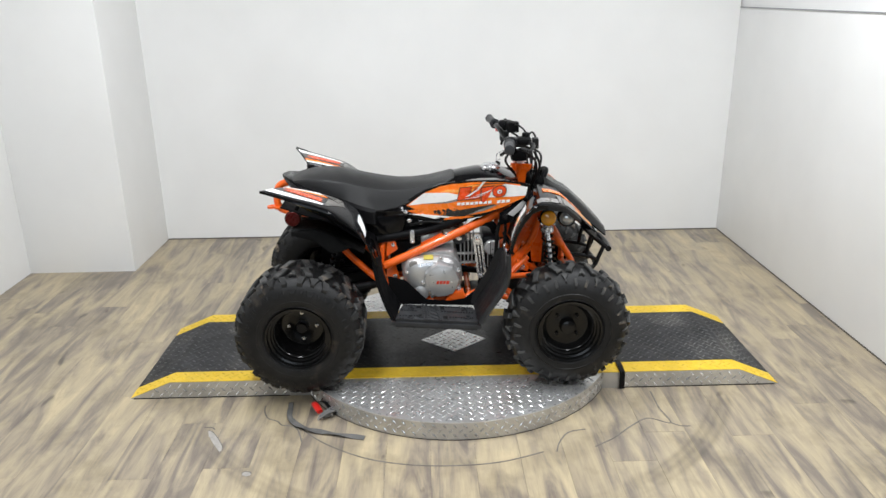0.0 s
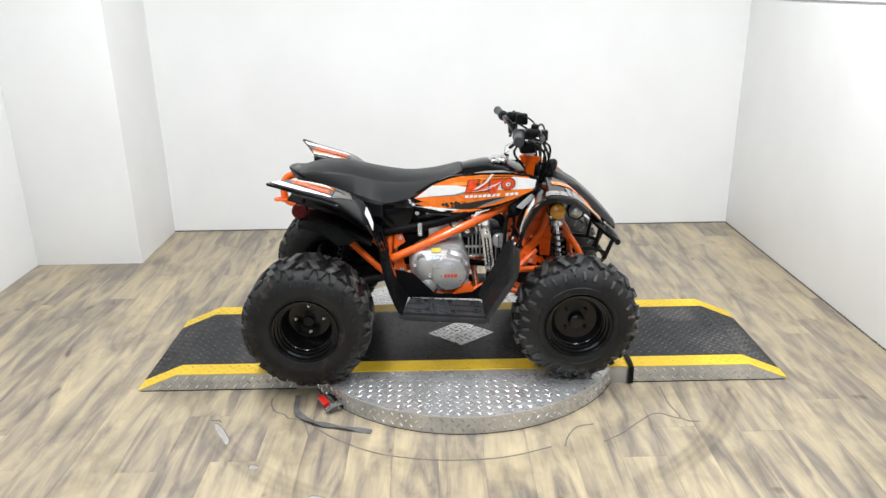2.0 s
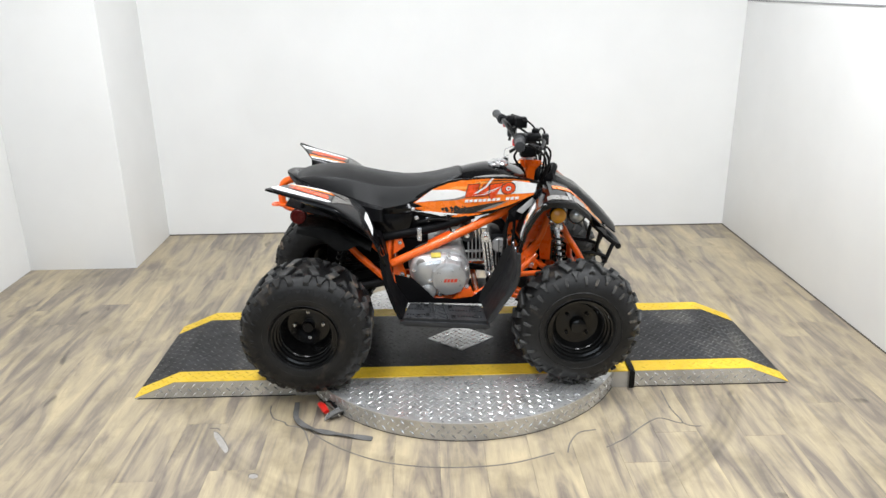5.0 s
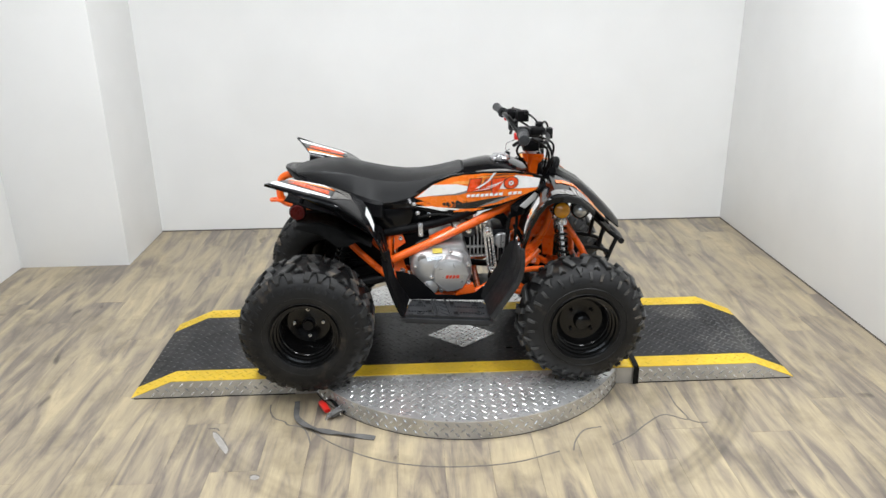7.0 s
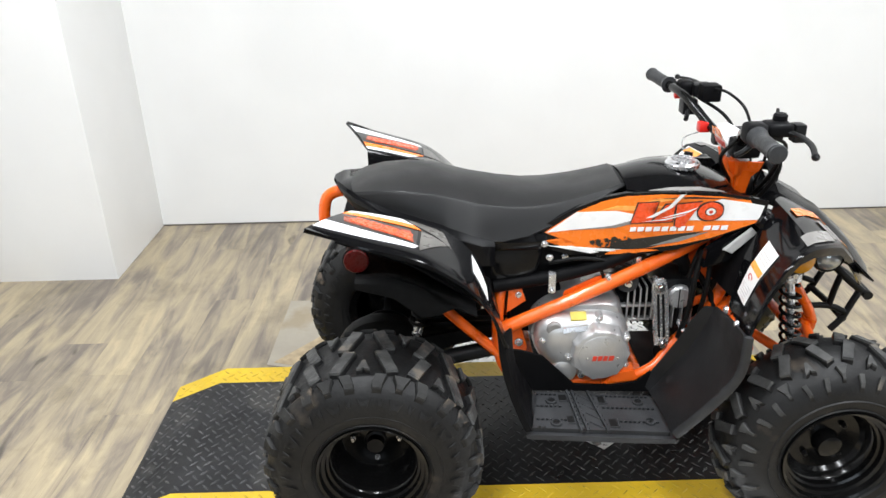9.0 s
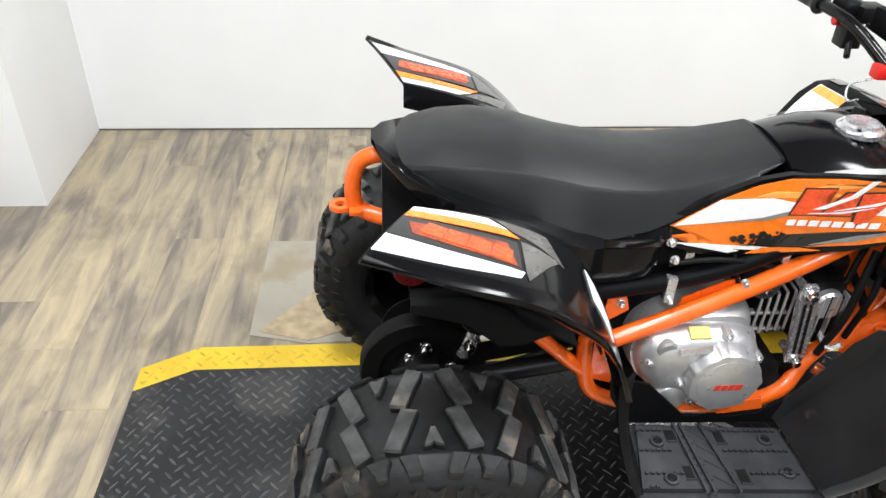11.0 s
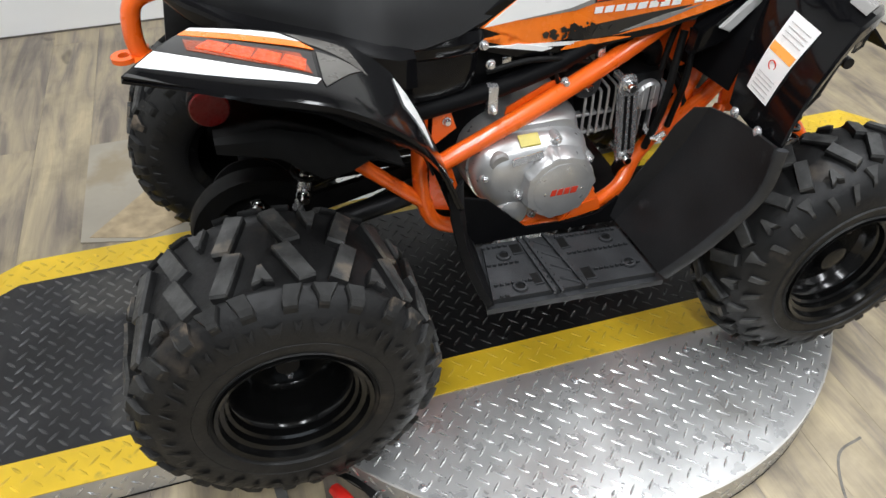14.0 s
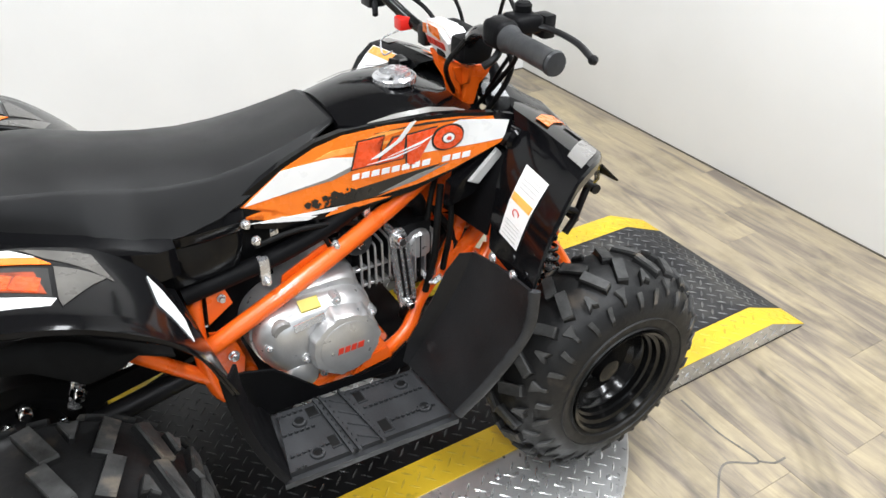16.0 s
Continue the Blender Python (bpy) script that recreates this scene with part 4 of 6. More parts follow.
q("cylinder_head", box(0.115, 0.185, -0.110, 0.070, 0.425, 0.575, 0.014), DARKM, engine)
q("head_cover", lathe([(0.030, 0.0), (0.030, -0.014), (0.025, -0.019), (0.0001, -0.019)], (0.150, -0.108, 0.53), "y", 24), CAST, engine)
q("cam_cap", lathe([(0.027, 0.03), (0.027, -0.004), (0.023, -0.009), (0.0001, -0.009)], (0.022, -0.112, 0.572), "y", 28), GREYP, engine)
q("bolt", disc_bolt((0.022, -0.121, 0.572), 0.007, -0.012, "y"), CHROME, engine)
# slotted chrome bracket in front of the fins
link = smooth_line([(0.076, 0.575, 0), (0.092, 0.589, 0), (0.110, 0.577, 0), (0.122, 0.49, 0), (0.130, 0.412, 0), (0.114, 0.396, 0), (0.096, 0.408, 0), (0.086, 0.49, 0)], 4, True)
bracket = q("chrome_bracket", blob([(p.x, p.y) for p in link], -0.140, -0.128, 0.003), STEEL, engine, "polished slotted bracket")
for dx in (-0.006, 0.006):
    q("slot", prism([(0.096 + dx - 0.0028, 0.550), (0.096 + dx + 0.0028, 0.550), (0.110 + dx + 0.0028, 0.432), (0.110 + dx - 0.0028, 0.432)], lambda u, v, w: (u, -0.1402 - w, v), 0.0012), DARKM, bracket)
for bx, bz in ((0.094, 0.570), (0.112, 0.414)):
    q("bolt", disc_bolt((bx, -0.140, bz), 0.0085, -0.014, "y"), CHROME, bracket)
    q("stand_off", tube([(bx, -0.130, bz), (bx, -0.09, bz)], 0.008, 1, 10), STEEL, bracket)
for k in range(5):
    q("spark_fin", box(0.134 + k * 0.011, 0.137 + k * 0.011, -0.128, -0.10, 0.450, 0.555, 0.0008, segs=1), DARKM if k % 2 else CAST, engine)
q("spark_plug", tube([(0.150, -0.118, 0.47), (0.158, -0.150, 0.455), (0.175, -0.160, 0.47)], 0.006, 3, 8), STEEL, engine)
# hoses and cables round the engine
for pts, r, m in (
    ([(0.05, -0.10, 0.60), (0.10, -0.11, 0.635), (0.15, -0.10, 0.62), (0.17, -0.08, 0.58)], 0.016, MATTE),
    ([(-0.30, -0.122, 0.575), (-0.15, -0.122, 0.598), (-0.04, -0.115, 0.624), (0.05, -0.10, 0.652)], 0.017, MATTE),
    ([(0.185, -0.135, 0.66), (0.170, -0.15, 0.60), (0.165, -0.15, 0.52), (0.150, -0.14, 0.43)], 0.007, RUBBER_CLEAN),
    ([(0.205, -0.13, 0.66), (0.200, -0.15, 0.58), (0.190, -0.14, 0.47)], 0.006, RUBBER_CLEAN),
    ([(0.115, -0.14, 0.42), (0.105, -0.13, 0.385), (0.125, -0.12, 0.36), (0.165, -0.10, 0.37)], 0.011, MATTE),
    ([(-0.17, -0.12, 0.63), (-0.10, -0.13, 0.645), (-0.02, -0.12, 0.63), (0.03, -0.11, 0.61)], 0.005, RUBBER_CLEAN),
    ([(-0.06, -0.11, 0.66), (-0.05, -0.125, 0.62), (-0.03, -0.12, 0.57)], 0.004, RUBBER_CLEAN),
    ([(0.20, -0.07, 0.58), (0.24, -0.10, 0.50), (0.22, -0.13, 0.40)], 0.008, RUBBER_CLEAN),
    ([(0.165, -0.12, 0.58), (0.19, -0.10, 0.64), (0.25, -0.06, 0.72)], 0.006, RUBBER_CLEAN),
):
    q("hose", tube(pts, r, 5, 10), m)
q("clamp", box(-0.172, -0.154, -0.140, -0.122, 0.560, 0.612, 0.003), STEEL)
q("bolt", disc_bolt((-0.163, -0.140, 0.568), 0.005, -0.010, "y"), STEEL)
q("carburettor", box(-0.045, 0.045, -0.075, 0.02, 0.575, 0.665, 0.014), CAST)
q("air_box", box(-0.250, -0.050, -0.105, 0.105, 0.590, 0.700, 0.018), MATTE)
for k in (1, 4, 6, 9):
    rr = random.Random(100 + k)
    x = -0.16 + k * 0.022
    q("connector", box(x, x + rr.uniform(0.010, 0.020), -0.108 - rr.uniform(0, 0.008), -0.09, 0.608 + rr.uniform(0, 0.02), 0.635 + rr.uniform(0, 0.012), 0.002), (MATTE, STEEL, DARKM, MATTE)[k % 4])
q("battery_box", box(-0.255, -0.13, -0.08, 0.08, 0.42, 0.55, 0.01), MATTE)
q("skid_plate", box(-0.26, 0.16, -0.10, 0.10, 0.300, 0.306, 0.002), DARKM)

# -- rear end --
for s in (-1, 1):
    q("swing_arm", tube([(-0.27, s * 0.085, 0.385), (-0.42, s * 0.08, 0.35), (RX, s * 0.07, H + RR)], 0.020, 3, 12), DARKM)
q("carrier", lathe([(0.052, -0.085), (0.058, -0.08), (0.058, 0.08), (0.052, 0.085)], (RX, 0, H + RR), "y", 24), DARKM)
q("chain_guard", lathe([(0.088, 0.0), (0.122, 0.0), (0.126, 0.006), (0.126, 0.036), (0.120, 0.036), (0.120, 0.008), (0.088, 0.006), (0.088, 0.0)], (RX, -0.045, H + RR + 0.01), "y", 40), RUBBER_CLEAN)
q("chain_case", prism([(-0.50, 0.395), (-0.42, 0.408), (-0.30, 0.430), (-0.27, 0.420), (-0.27, 0.400), (-0.40, 0.374), (-0.49, 0.352)], lambda u, v, w: (u, -0.062 + w, v), 0.014, 0.003), RUBBER_CLEAN)
q("sprocket", lathe([(0.030, 0.0), (0.098, 0.0), (0.098, 0.004), (0.030, 0.004), (0.030, 0.0)], (RX, -0.02, H + RR), "y", 40), DARKM)
q("brake_disc", lathe([(0.030, 0.0), (0.082, 0.0), (0.082, 0.004), (0.030, 0.004), (0.030, 0.0)], (RX, 0.10, H + RR), "y", 40), DARKM)
for k in range(4):
    a = k * math.pi / 2 + 0.5
    q("bolt", disc_bolt((RX + 0.06 * math.cos(a), -0.048, H + RR + 0.06 * math.sin(a)), 0.009, -0.014, "y"), CHROME)
q("bolt", disc_bolt((RX + 0.004, -0.055, 0.395), 0.011, -0.018, "y"), CHROME)
for y in (-0.028, 0.0):
    q("chain", tube([(-0.58, y, 0.405), (-0.40, y, 0.418), (-0.24, y, 0.415)], 0.007, 2, 6, flat=(0.6, 1.2)), DARKM)
q("chain", tube([(-0.58, -0.014, 0.222), (-0.40, -0.014, 0.31), (-0.24, -0.014, 0.37)], 0.007, 2, 6, flat=(0.6, 1.2)), DARKM)
a, b = Vector((-0.43, -0.04, 0.60)), Vector((-0.505, -0.04, 0.355))
# dark rod and spring above the steel end paint in the shade under the wing
q("shock_absorber", tube([a, b], 0.012, 1, 12), DARKM)
q("shock_rod", tube([a.lerp(b, 0.66), a.lerp(b, 0.98)], 0.0135, 1, 12), STEEL)
pts = [a.lerp(b, 0.08 + 0.6 * k / 84) + Vector((0.027 * math.cos(k * 2 * math.pi / 12), 0.027 * math.sin(k * 2 * math.pi / 12), 0)) for k in range(85)]
q("spring", tube(pts, 0.0052, 1, 6), RUBBER_CLEAN)
q("bolt", disc_bolt((-0.492, -0.058, 0.40), 0.010, -0.02, "y"), CHROME)
q("bolt", disc_bolt((-0.445, -0.058, 0.555), 0.010, -0.02, "y"), CHROME)
q("muffler", lathe([(0.030, 0.0), (0.050, 0.012), (0.056, 0.03), (0.056, 0.24), (0.048, 0.262), (0.020, 0.27)], (-0.64, 0.145, 0.585), "x", 28), MATTE)
q("exhaust_pipe", tube([(-0.39, 0.145, 0.585), (-0.28, 0.15, 0.53), (-0.10, 0.14, 0.39), (0.10, 0.11, 0.35), (0.20, 0.02, 0.40), (0.18, -0.02, 0.46)], 0.014, 5, 12), DARKM)
# black undertray that closes the space below the seat
q("undertray", sheet([[(x, y, z) for y in (-0.20, -0.10, 0.0, 0.10, 0.20)] for x, z in ((-0.655, 0.735), (-0.56, 0.70), (-0.46, 0.672), (-0.38, 0.64), (-0.31, 0.60), (-0.285, 0.50))], 0.004), MATTE)
# added black sheet that stands in for the darkness before the far wheel
q("shade_backing", sheet([[(x, 0.185 + 0.02 * (z - 0.5), z) for z in (0.25, 0.40, 0.56, 0.71)] for x in (-0.57, -0.52, -0.46, -0.37, -0.31)], 0.004), MATTE)


# -- seat --
def seat_ring(x, top, bot, hw, foot, share, n=11):
    """A cross-section: nearly flat top, a clear crease at a share of the height, side walls that lean out to the foot."""
    crease = bot + (top - bot) * share
    ring = []
    for k in range(n):
        t = -1 + 2 * k / (n - 1)
        ring.append((x, t * hw * 0.98, crease + (top - crease) * (1 - abs(t) ** 2.4)))
    half = [(hw + 0.002, crease - 0.007), (hw + (foot - hw) * 0.55, bot + (crease - bot) * 0.45), (foot, bot + 0.007), (foot - 0.007, bot)]
    ring += [(x, y, z) for y, z in half] + [(x, 0, bot + 0.004)] + [(x, -y, z) for y, z in reversed(half)]
    return ring


SEAT_ROWS = [(-0.642, 0.800, 0.789, 0.050, 0.050, 0.7), (-0.634, 0.809, 0.783, 0.074, 0.074, 0.78), (-0.605, 0.820, 0.774, 0.096, 0.098, 0.80), (-0.56, 0.831, 0.761, 0.111, 0.118, 0.80), (-0.50, 0.836, 0.745, 0.119, 0.130, 0.80), (-0.44, 0.832, 0.727, 0.121, 0.137, 0.79), (-0.418, 0.828, 0.720, 0.121, 0.139, 0.79),
             (-0.402, 0.824, 0.715, 0.119, 0.149, 0.78), (-0.350, 0.812, 0.698, 0.115, 0.155, 0.77), (-0.332, 0.808, 0.694, 0.116, 0.146, 0.77), (-0.28, 0.797, 0.690, 0.116, 0.139, 0.78), (-0.22, 0.788, 0.699, 0.112, 0.131, 0.79), (-0.16, 0.786, 0.722, 0.104, 0.120, 0.80), (-0.10, 0.791, 0.750, 0.095, 0.107, 0.80), (-0.04, 0.802, 0.779, 0.085, 0.094, 0.80), (-0.004, 0.812, 0.795, 0.078, 0.084, 0.75), (0.008, 0.809, 0.797, 0.072, 0.077, 0.7)]
q("seat", loft([seat_ring(*r) for r in SEAT_ROWS]), SEATM, label="long black vinyl seat with a creased side", smooth=26)
# -- tail and under-seat plastics --
tail = []
for x, zt, zb, hw in ((-0.672, 0.818, 0.810, 0.018), (-0.655, 0.818, 0.794, 0.055), (-0.62, 0.806, 0.772, 0.105), (-0.56, 0.785, 0.735, 0.150), (-0.48, 0.760, 0.700, 0.185), (-0.40, 0.735, 0.672, 0.195), (-0.33, 0.710, 0.650, 0.185), (-0.30, 0.700, 0.640, 0.165)):
    tail.append([(x, -hw, zb + 0.008), (x, -hw * 0.97, zt - 0.006), (x, -hw * 0.85, zt), (x, hw * 0.85, zt), (x, hw * 0.97, zt - 0.006), (x, hw, zb + 0.008), (x, hw * 0.9, zb), (x, -hw * 0.9, zb)])
q("tail_cover", loft(tail), GLOSS)
for s in (-1, 1):
    bulge = ((0.712, 0.108), (0.704, 0.122), (0.690, 0.1300), (0.676, 0.1290), (0.670, 0.1255), (0.645, 0.1290), (0.615, 0.1300), (0.598, 0.125), (0.588, 0.112))
    grid = []
    for x, inset in ((-0.352, 0.024), (-0.346, 0.008), (-0.330, 0.002), (-0.29, 0.0), (-0.245, 0.0), (-0.205, 0.002), (-0.192, 0.008), (-0.187, 0.026)):
        grid.append([(x + 0.25 * (z - 0.65), s * (y - inset), z) for z, y in bulge])
    q("side_cover", sheet(grid, -s * 0.004), GLOSS, label="glossy black side cover", smooth=30)
    q("bolt", disc_bolt((-0.185, s * 0.140, 0.690), 0.006, s * 0.010, "y"), STEEL)
    q("bolt", disc_bolt((-0.172, s * 0.140, 0.655), 0.006, s * 0.010, "y"), STEEL)
    guard = []
    for x, z, drop in ((-0.615, 0.655, 0.02), (-0.53, 0.655, 0.045), (-0.47, 0.632, 0.072), (-0.43, 0.605, 0.040), (-0.395, 0.588, 0.006), (-0.345, 0.560, 0.002)):
        guard.append([(x, s * 0.10, z), (x, s * 0.17, z), (x, s * 0.228, z), (x, s * 0.238, z - 0.3 * drop), (x, s * 0.240, z - drop)])
    q("inner_mudguard", sheet(guard, s * 0.004), RUBBER_CLEAN)


# -- rear wings --
WIN = smooth_line([(-0.612, -0.222, 0.815), (-0.54, -0.215, 0.800), (-0.46, -0.210, 0.777), (-0.40, -0.207, 0.748), (-0.345, -0.232, 0.700), (-0.315, -0.288, 0.638), (-0.286, -0.318, 0.548)], 4)
WOUT = smooth_line([(-0.683, -0.388, 0.846), (-0.578, -0.392, 0.812), (-0.484, -0.390, 0.783), (-0.428, -0.385, 0.754), (-0.362, -0.368, 0.696), (-0.322, -0.354, 0.634), (-0.290, -0.348, 0.550)], 4)


def wing_at(u, v, lift=0.0):
    """A place on the near wing; u: 0 at the rear to 1 at the front, v: 0 inside to 1 at the outer edge."""
    k = u * (len(WIN) - 1)
    i = min(int(k), len(WIN) - 2)
    a, b = WIN[i].lerp(WIN[i + 1], k - i), WOUT[i].lerp(WOUT[i + 1], k - i)
    p = a.lerp(b, v)
    p.z += 0.004 * math.sin(math.pi * v) * (1 - 0.6 * u)
    n = Vector((0.15, -0.25, 1)).normalized() if u < 0.55 else Vector((-0.35, -0.65, 0.65)).normalized()
    return p + n * lift


def wing_patch(quad_uv, lift, nu=6, nv=3):
    """A sticker on the near wing: corners (u, v) in order, bent to the surface."""
    (a, b, c, d) = [Vector((u, v, 0)) for u, v in quad_uv]
    grid = []
    for i in range(nu + 1):
        lo, hi = a.lerp(b, i / nu), d.lerp(c, i / nu)
        grid.append([wing_at(*lo.lerp(hi, j / nv).xy, lift) for j in range(nv + 1)])
    return grid


for s in (-1, 1):
    grid = []
    for i in range(len(WIN)):
        u = i / (len(WIN) - 1)
        row = [wing_at(u, j / 6) for j in range(7)]
        edge = row[-1]
        # a rounded lip, then a return that runs back under the wing
        deep = (0.25 + 0.75 * min(1, u / 0.25) + 0.75 * min(1, max(0, (u - 0.15) / 0.3))) * (1 - 0.55 * max(0, (u - 0.6) / 0.4))
        row += [edge + Vector((0.0, -0.004, -0.003)), edge + Vector((0.001, -0.005, -0.009 * min(1.2, deep))), edge + Vector((0.003, 0.002, -0.015 * min(1.3, deep))), edge + Vector((0.006, 0.050 * min(1, deep), -0.034 * deep))]
        inside = row[0]
        row = [inside + Vector((0.0, 0.012, -0.045)), inside + Vector((0.0, 0.004, -0.006))] + row
        grid.append(mirrored(row, s))
    wing = q("rear_wing", sheet(grid, s * 0.005), GLOSS, label="glossy black rear wing with orange and white stickers", smooth=34)
    for corners, m, lift in (
        (((0.005, 0.60), (0.355, 0.71), (0.34, 0.79), (0.005, 0.86)), WHITE_S, 0.0015),
        (((0.005, 0.24), (0.33, 0.33), (0.345, 0.70), (0.005, 0.59)), BLACK_S, 0.0015),
        (((0.03, 0.33), (0.30, 0.38), (0.33, 0.66), (0.06, 0.52)), BURNT_S, 0.0022),
        (((0.005, 0.02), (0.24, 0.045), (0.30, 0.16), (0.005, 0.10)), WHITE_S, 0.0015),
        (((0.005, 0.11), (0.30, 0.17), (0.34, 0.27), (0.005, 0.23)), ORANGE_S, 0.0016),
        (((0.26, 0.04), (0.46, 0.10), (0.53, 0.42), (0.32, 0.18)), STONE_S, 0.0014),
        (((0.345, 0.30), (0.51, 0.40), (0.37, 0.80), (0.36, 0.72)), STONE_S, 0.0016),
    ):
        q("sticker", sheet([mirrored(r, s) for r in wing_patch(corners, lift)], s * 0.001), m, wing)
    for k in range(4):
        u0, v0 = 0.085 + k * 0.060, 0.31 + k * 0.040
        c = ((u0, v0), (u0 + 0.052, v0 + 0.044), (u0 + 0.046, v0 + 0.21), (u0 - 0.012, v0 + 0.165))
        q("logo_shape", sheet([mirrored(r, s) for r in wing_patch(c, 0.0030, 2, 2)], s * 0.0008), LOGO_RED, wing)
    if s < 0:
        c = ((0.635, 0.10), (0.660, 0.52), (0.800, 0.74), (0.775, 0.32))
        q("sticker", sheet(wing_patch(c, 0.004), -0.001), WHITE_S, wing, "blank white sticker")
    # round tail lamp under the wing
    lamp_body = q("tail_lamp", lathe([(0.026, s * -0.05), (0.030, s * -0.02), (0.031, 0.0), (0.0285, s * 0.003), (0.0001, s * 0.003)], (-0.612, s * 0.199, 0.687), "y", 28), MATTE)
    prof = [(0.0280, 0), (0.0280, s * 0.005), (0.0262, s * 0.0075), (0.012, s * 0.0085), (0.0001, s * 0.0088)]
    q("lens", lathe(prof, (-0.612, s * 0.199, 0.687), "y", 28), RED_LENS, lamp_body, "round red lens")
    q("lamp_bracket", tube(mirrored([(-0.60, -0.175, 0.715), (-0.585, -0.17, 0.745), (-0.56, -0.16, 0.765)], s), 0.008, 3, 8), MATTE)

# -- tank cover --
tank = []
for x, zt, hw, zs in ((0.006, 0.818, 0.085, 0.802), (0.05, 0.828, 0.108, 0.800), (0.10, 0.835, 0.122, 0.804), (0.16, 0.830, 0.130, 0.806), (0.21, 0.816, 0.132, 0.800), (0.26, 0.795, 0.120, 0.782), (0.305, 0.770, 0.095, 0.755), (0.325, 0.753, 0.06, 0.735)):
    ring = [(x, hw * t, zs + (zt - zs) * (1 - abs(t) ** 2.4)) for t in (-1, -0.85, -0.6, -0.3, 0, 0.3, 0.6, 0.85, 1)]
    ring += [(x, hw * 1.02, zs - 0.02), (x, hw * 0.8, zs - 0.06), (x, -hw * 0.8, zs - 0.06), (x, -hw * 1.02, zs - 0.02)]
    tank.append(ring)
tankp = q("tank_cover", loft(tank), GLOSS, label="glossy black tank cover")
tankp.location = (0.0, -0.012, 0.0)
for s in (-1, 1):
    rows = [(x, s * hw, zt, zs) for x, zt, hw, zs in ((0.05, 0.828, 0.108, 0.800), (0.10, 0.835, 0.122, 0.804), (0.16, 0.830, 0.130, 0.806), (0.21, 0.816, 0.132, 0.800), (0.245, 0.800, 0.124, 0.787))]
    grid = []
    for k, (x, y, zt, zs) in enumerate(rows):
        w = (0.01, 0.07, 0.09, 0.06, 0.02)[k]
        grid.append([(x, y * t + s * 0.0015, zs + (zt - zs) * (1 - t**2.4) + 0.0022) for t in (0.97, 0.97 - w / 2, 0.97 - w)])
    q("tank_stripe", sheet(grid, s * 0.001), GREY_S, tankp)
q("filler_cap", lathe([(0.040, 0.0), (0.040, 0.008), (0.036, 0.012), (0.030, 0.013), (0.028, 0.018), (0.0001, 0.019)], (0.150, -0.015, 0.832), "z", 36), STEEL, tankp)
for bx, by in ((0.13, -0.04), (0.175, 0.01)):
    q("bolt", disc_bolt((bx, by - 0.0, 0.845), 0.003, 0.003, "z", sides=5), DARKM, tankp)
q("key_knob", tube([(0.185, 0.055, 0.825), (0.188, 0.057, 0.842)], lambda t: 0.013 - 0.003 * t, 3, 12), RUBBER_CLEAN, tankp)


# -- side panels with their stickers --
def panel_y(x):
    """How far out the side panel stands: it flares towards the front."""
    d = x - 0.02
    return 0.111 + 0.08 * d + 0.145 * (d + math.sqrt(d * d + 0.0012)) + 0.024 * min(1, max(0, (0.02 - x) / 0.14))


def panel_z(x, z):
    return z + 0.55 * (panel_y(x) - 0.17)


PANEL = [(-0.200, 0.722), (-0.190, 0.752), (-0.112, 0.795), (-0.05, 0.820), (0.002, 0.829), (0.040, 0.828), (0.078, 0.826), (0.14, 0.820), (0.195, 0.812), (0.25, 0.798), (0.285, 0.785), (0.282, 0.760), (0.273, 0.737), (0.185, 0.703), (0.119, 0.682), (0.04, 0.674), (-0.032, 0.672), (-0.118, 0.676), (-0.19, 0.700)]


def on_panel(outline, s, lift, thick):
    """A flat outline cut into narrow strips and bent to the panel's curve."""
    bm = bmesh.new()
    face = bm.faces.new([bm.verts.new((u, 0, v)) for u, v in outline])
    bmesh.ops.triangulate(bm, faces=[face])
    lo, hi = min(u for u, _ in outline), max(u for u, _ in outline)
    for k in range(int(lo / 0.015) - 1, int(hi / 0.015) + 2):
        if lo < k * 0.015 < hi:
            bmesh.ops.bisect_plane(bm, geom=bm.verts[:] + bm.edges[:] + bm.faces[:], plane_co=(k * 0.015, 0, 0), plane_no=(1, 0, 0))
    ext = bmesh.ops.extrude_face_region(bm, geom=bm.faces[:])
    low = {v for v in ext["geom"] if isinstance(v, bmesh.types.BMVert)}
    for v in bm.verts:
        x, z = v.co.x, v.co.z
        v.co = (x, s * (panel_y(x) + lift - (thick if v in low else 0)), panel_z(x, z))
    return bm


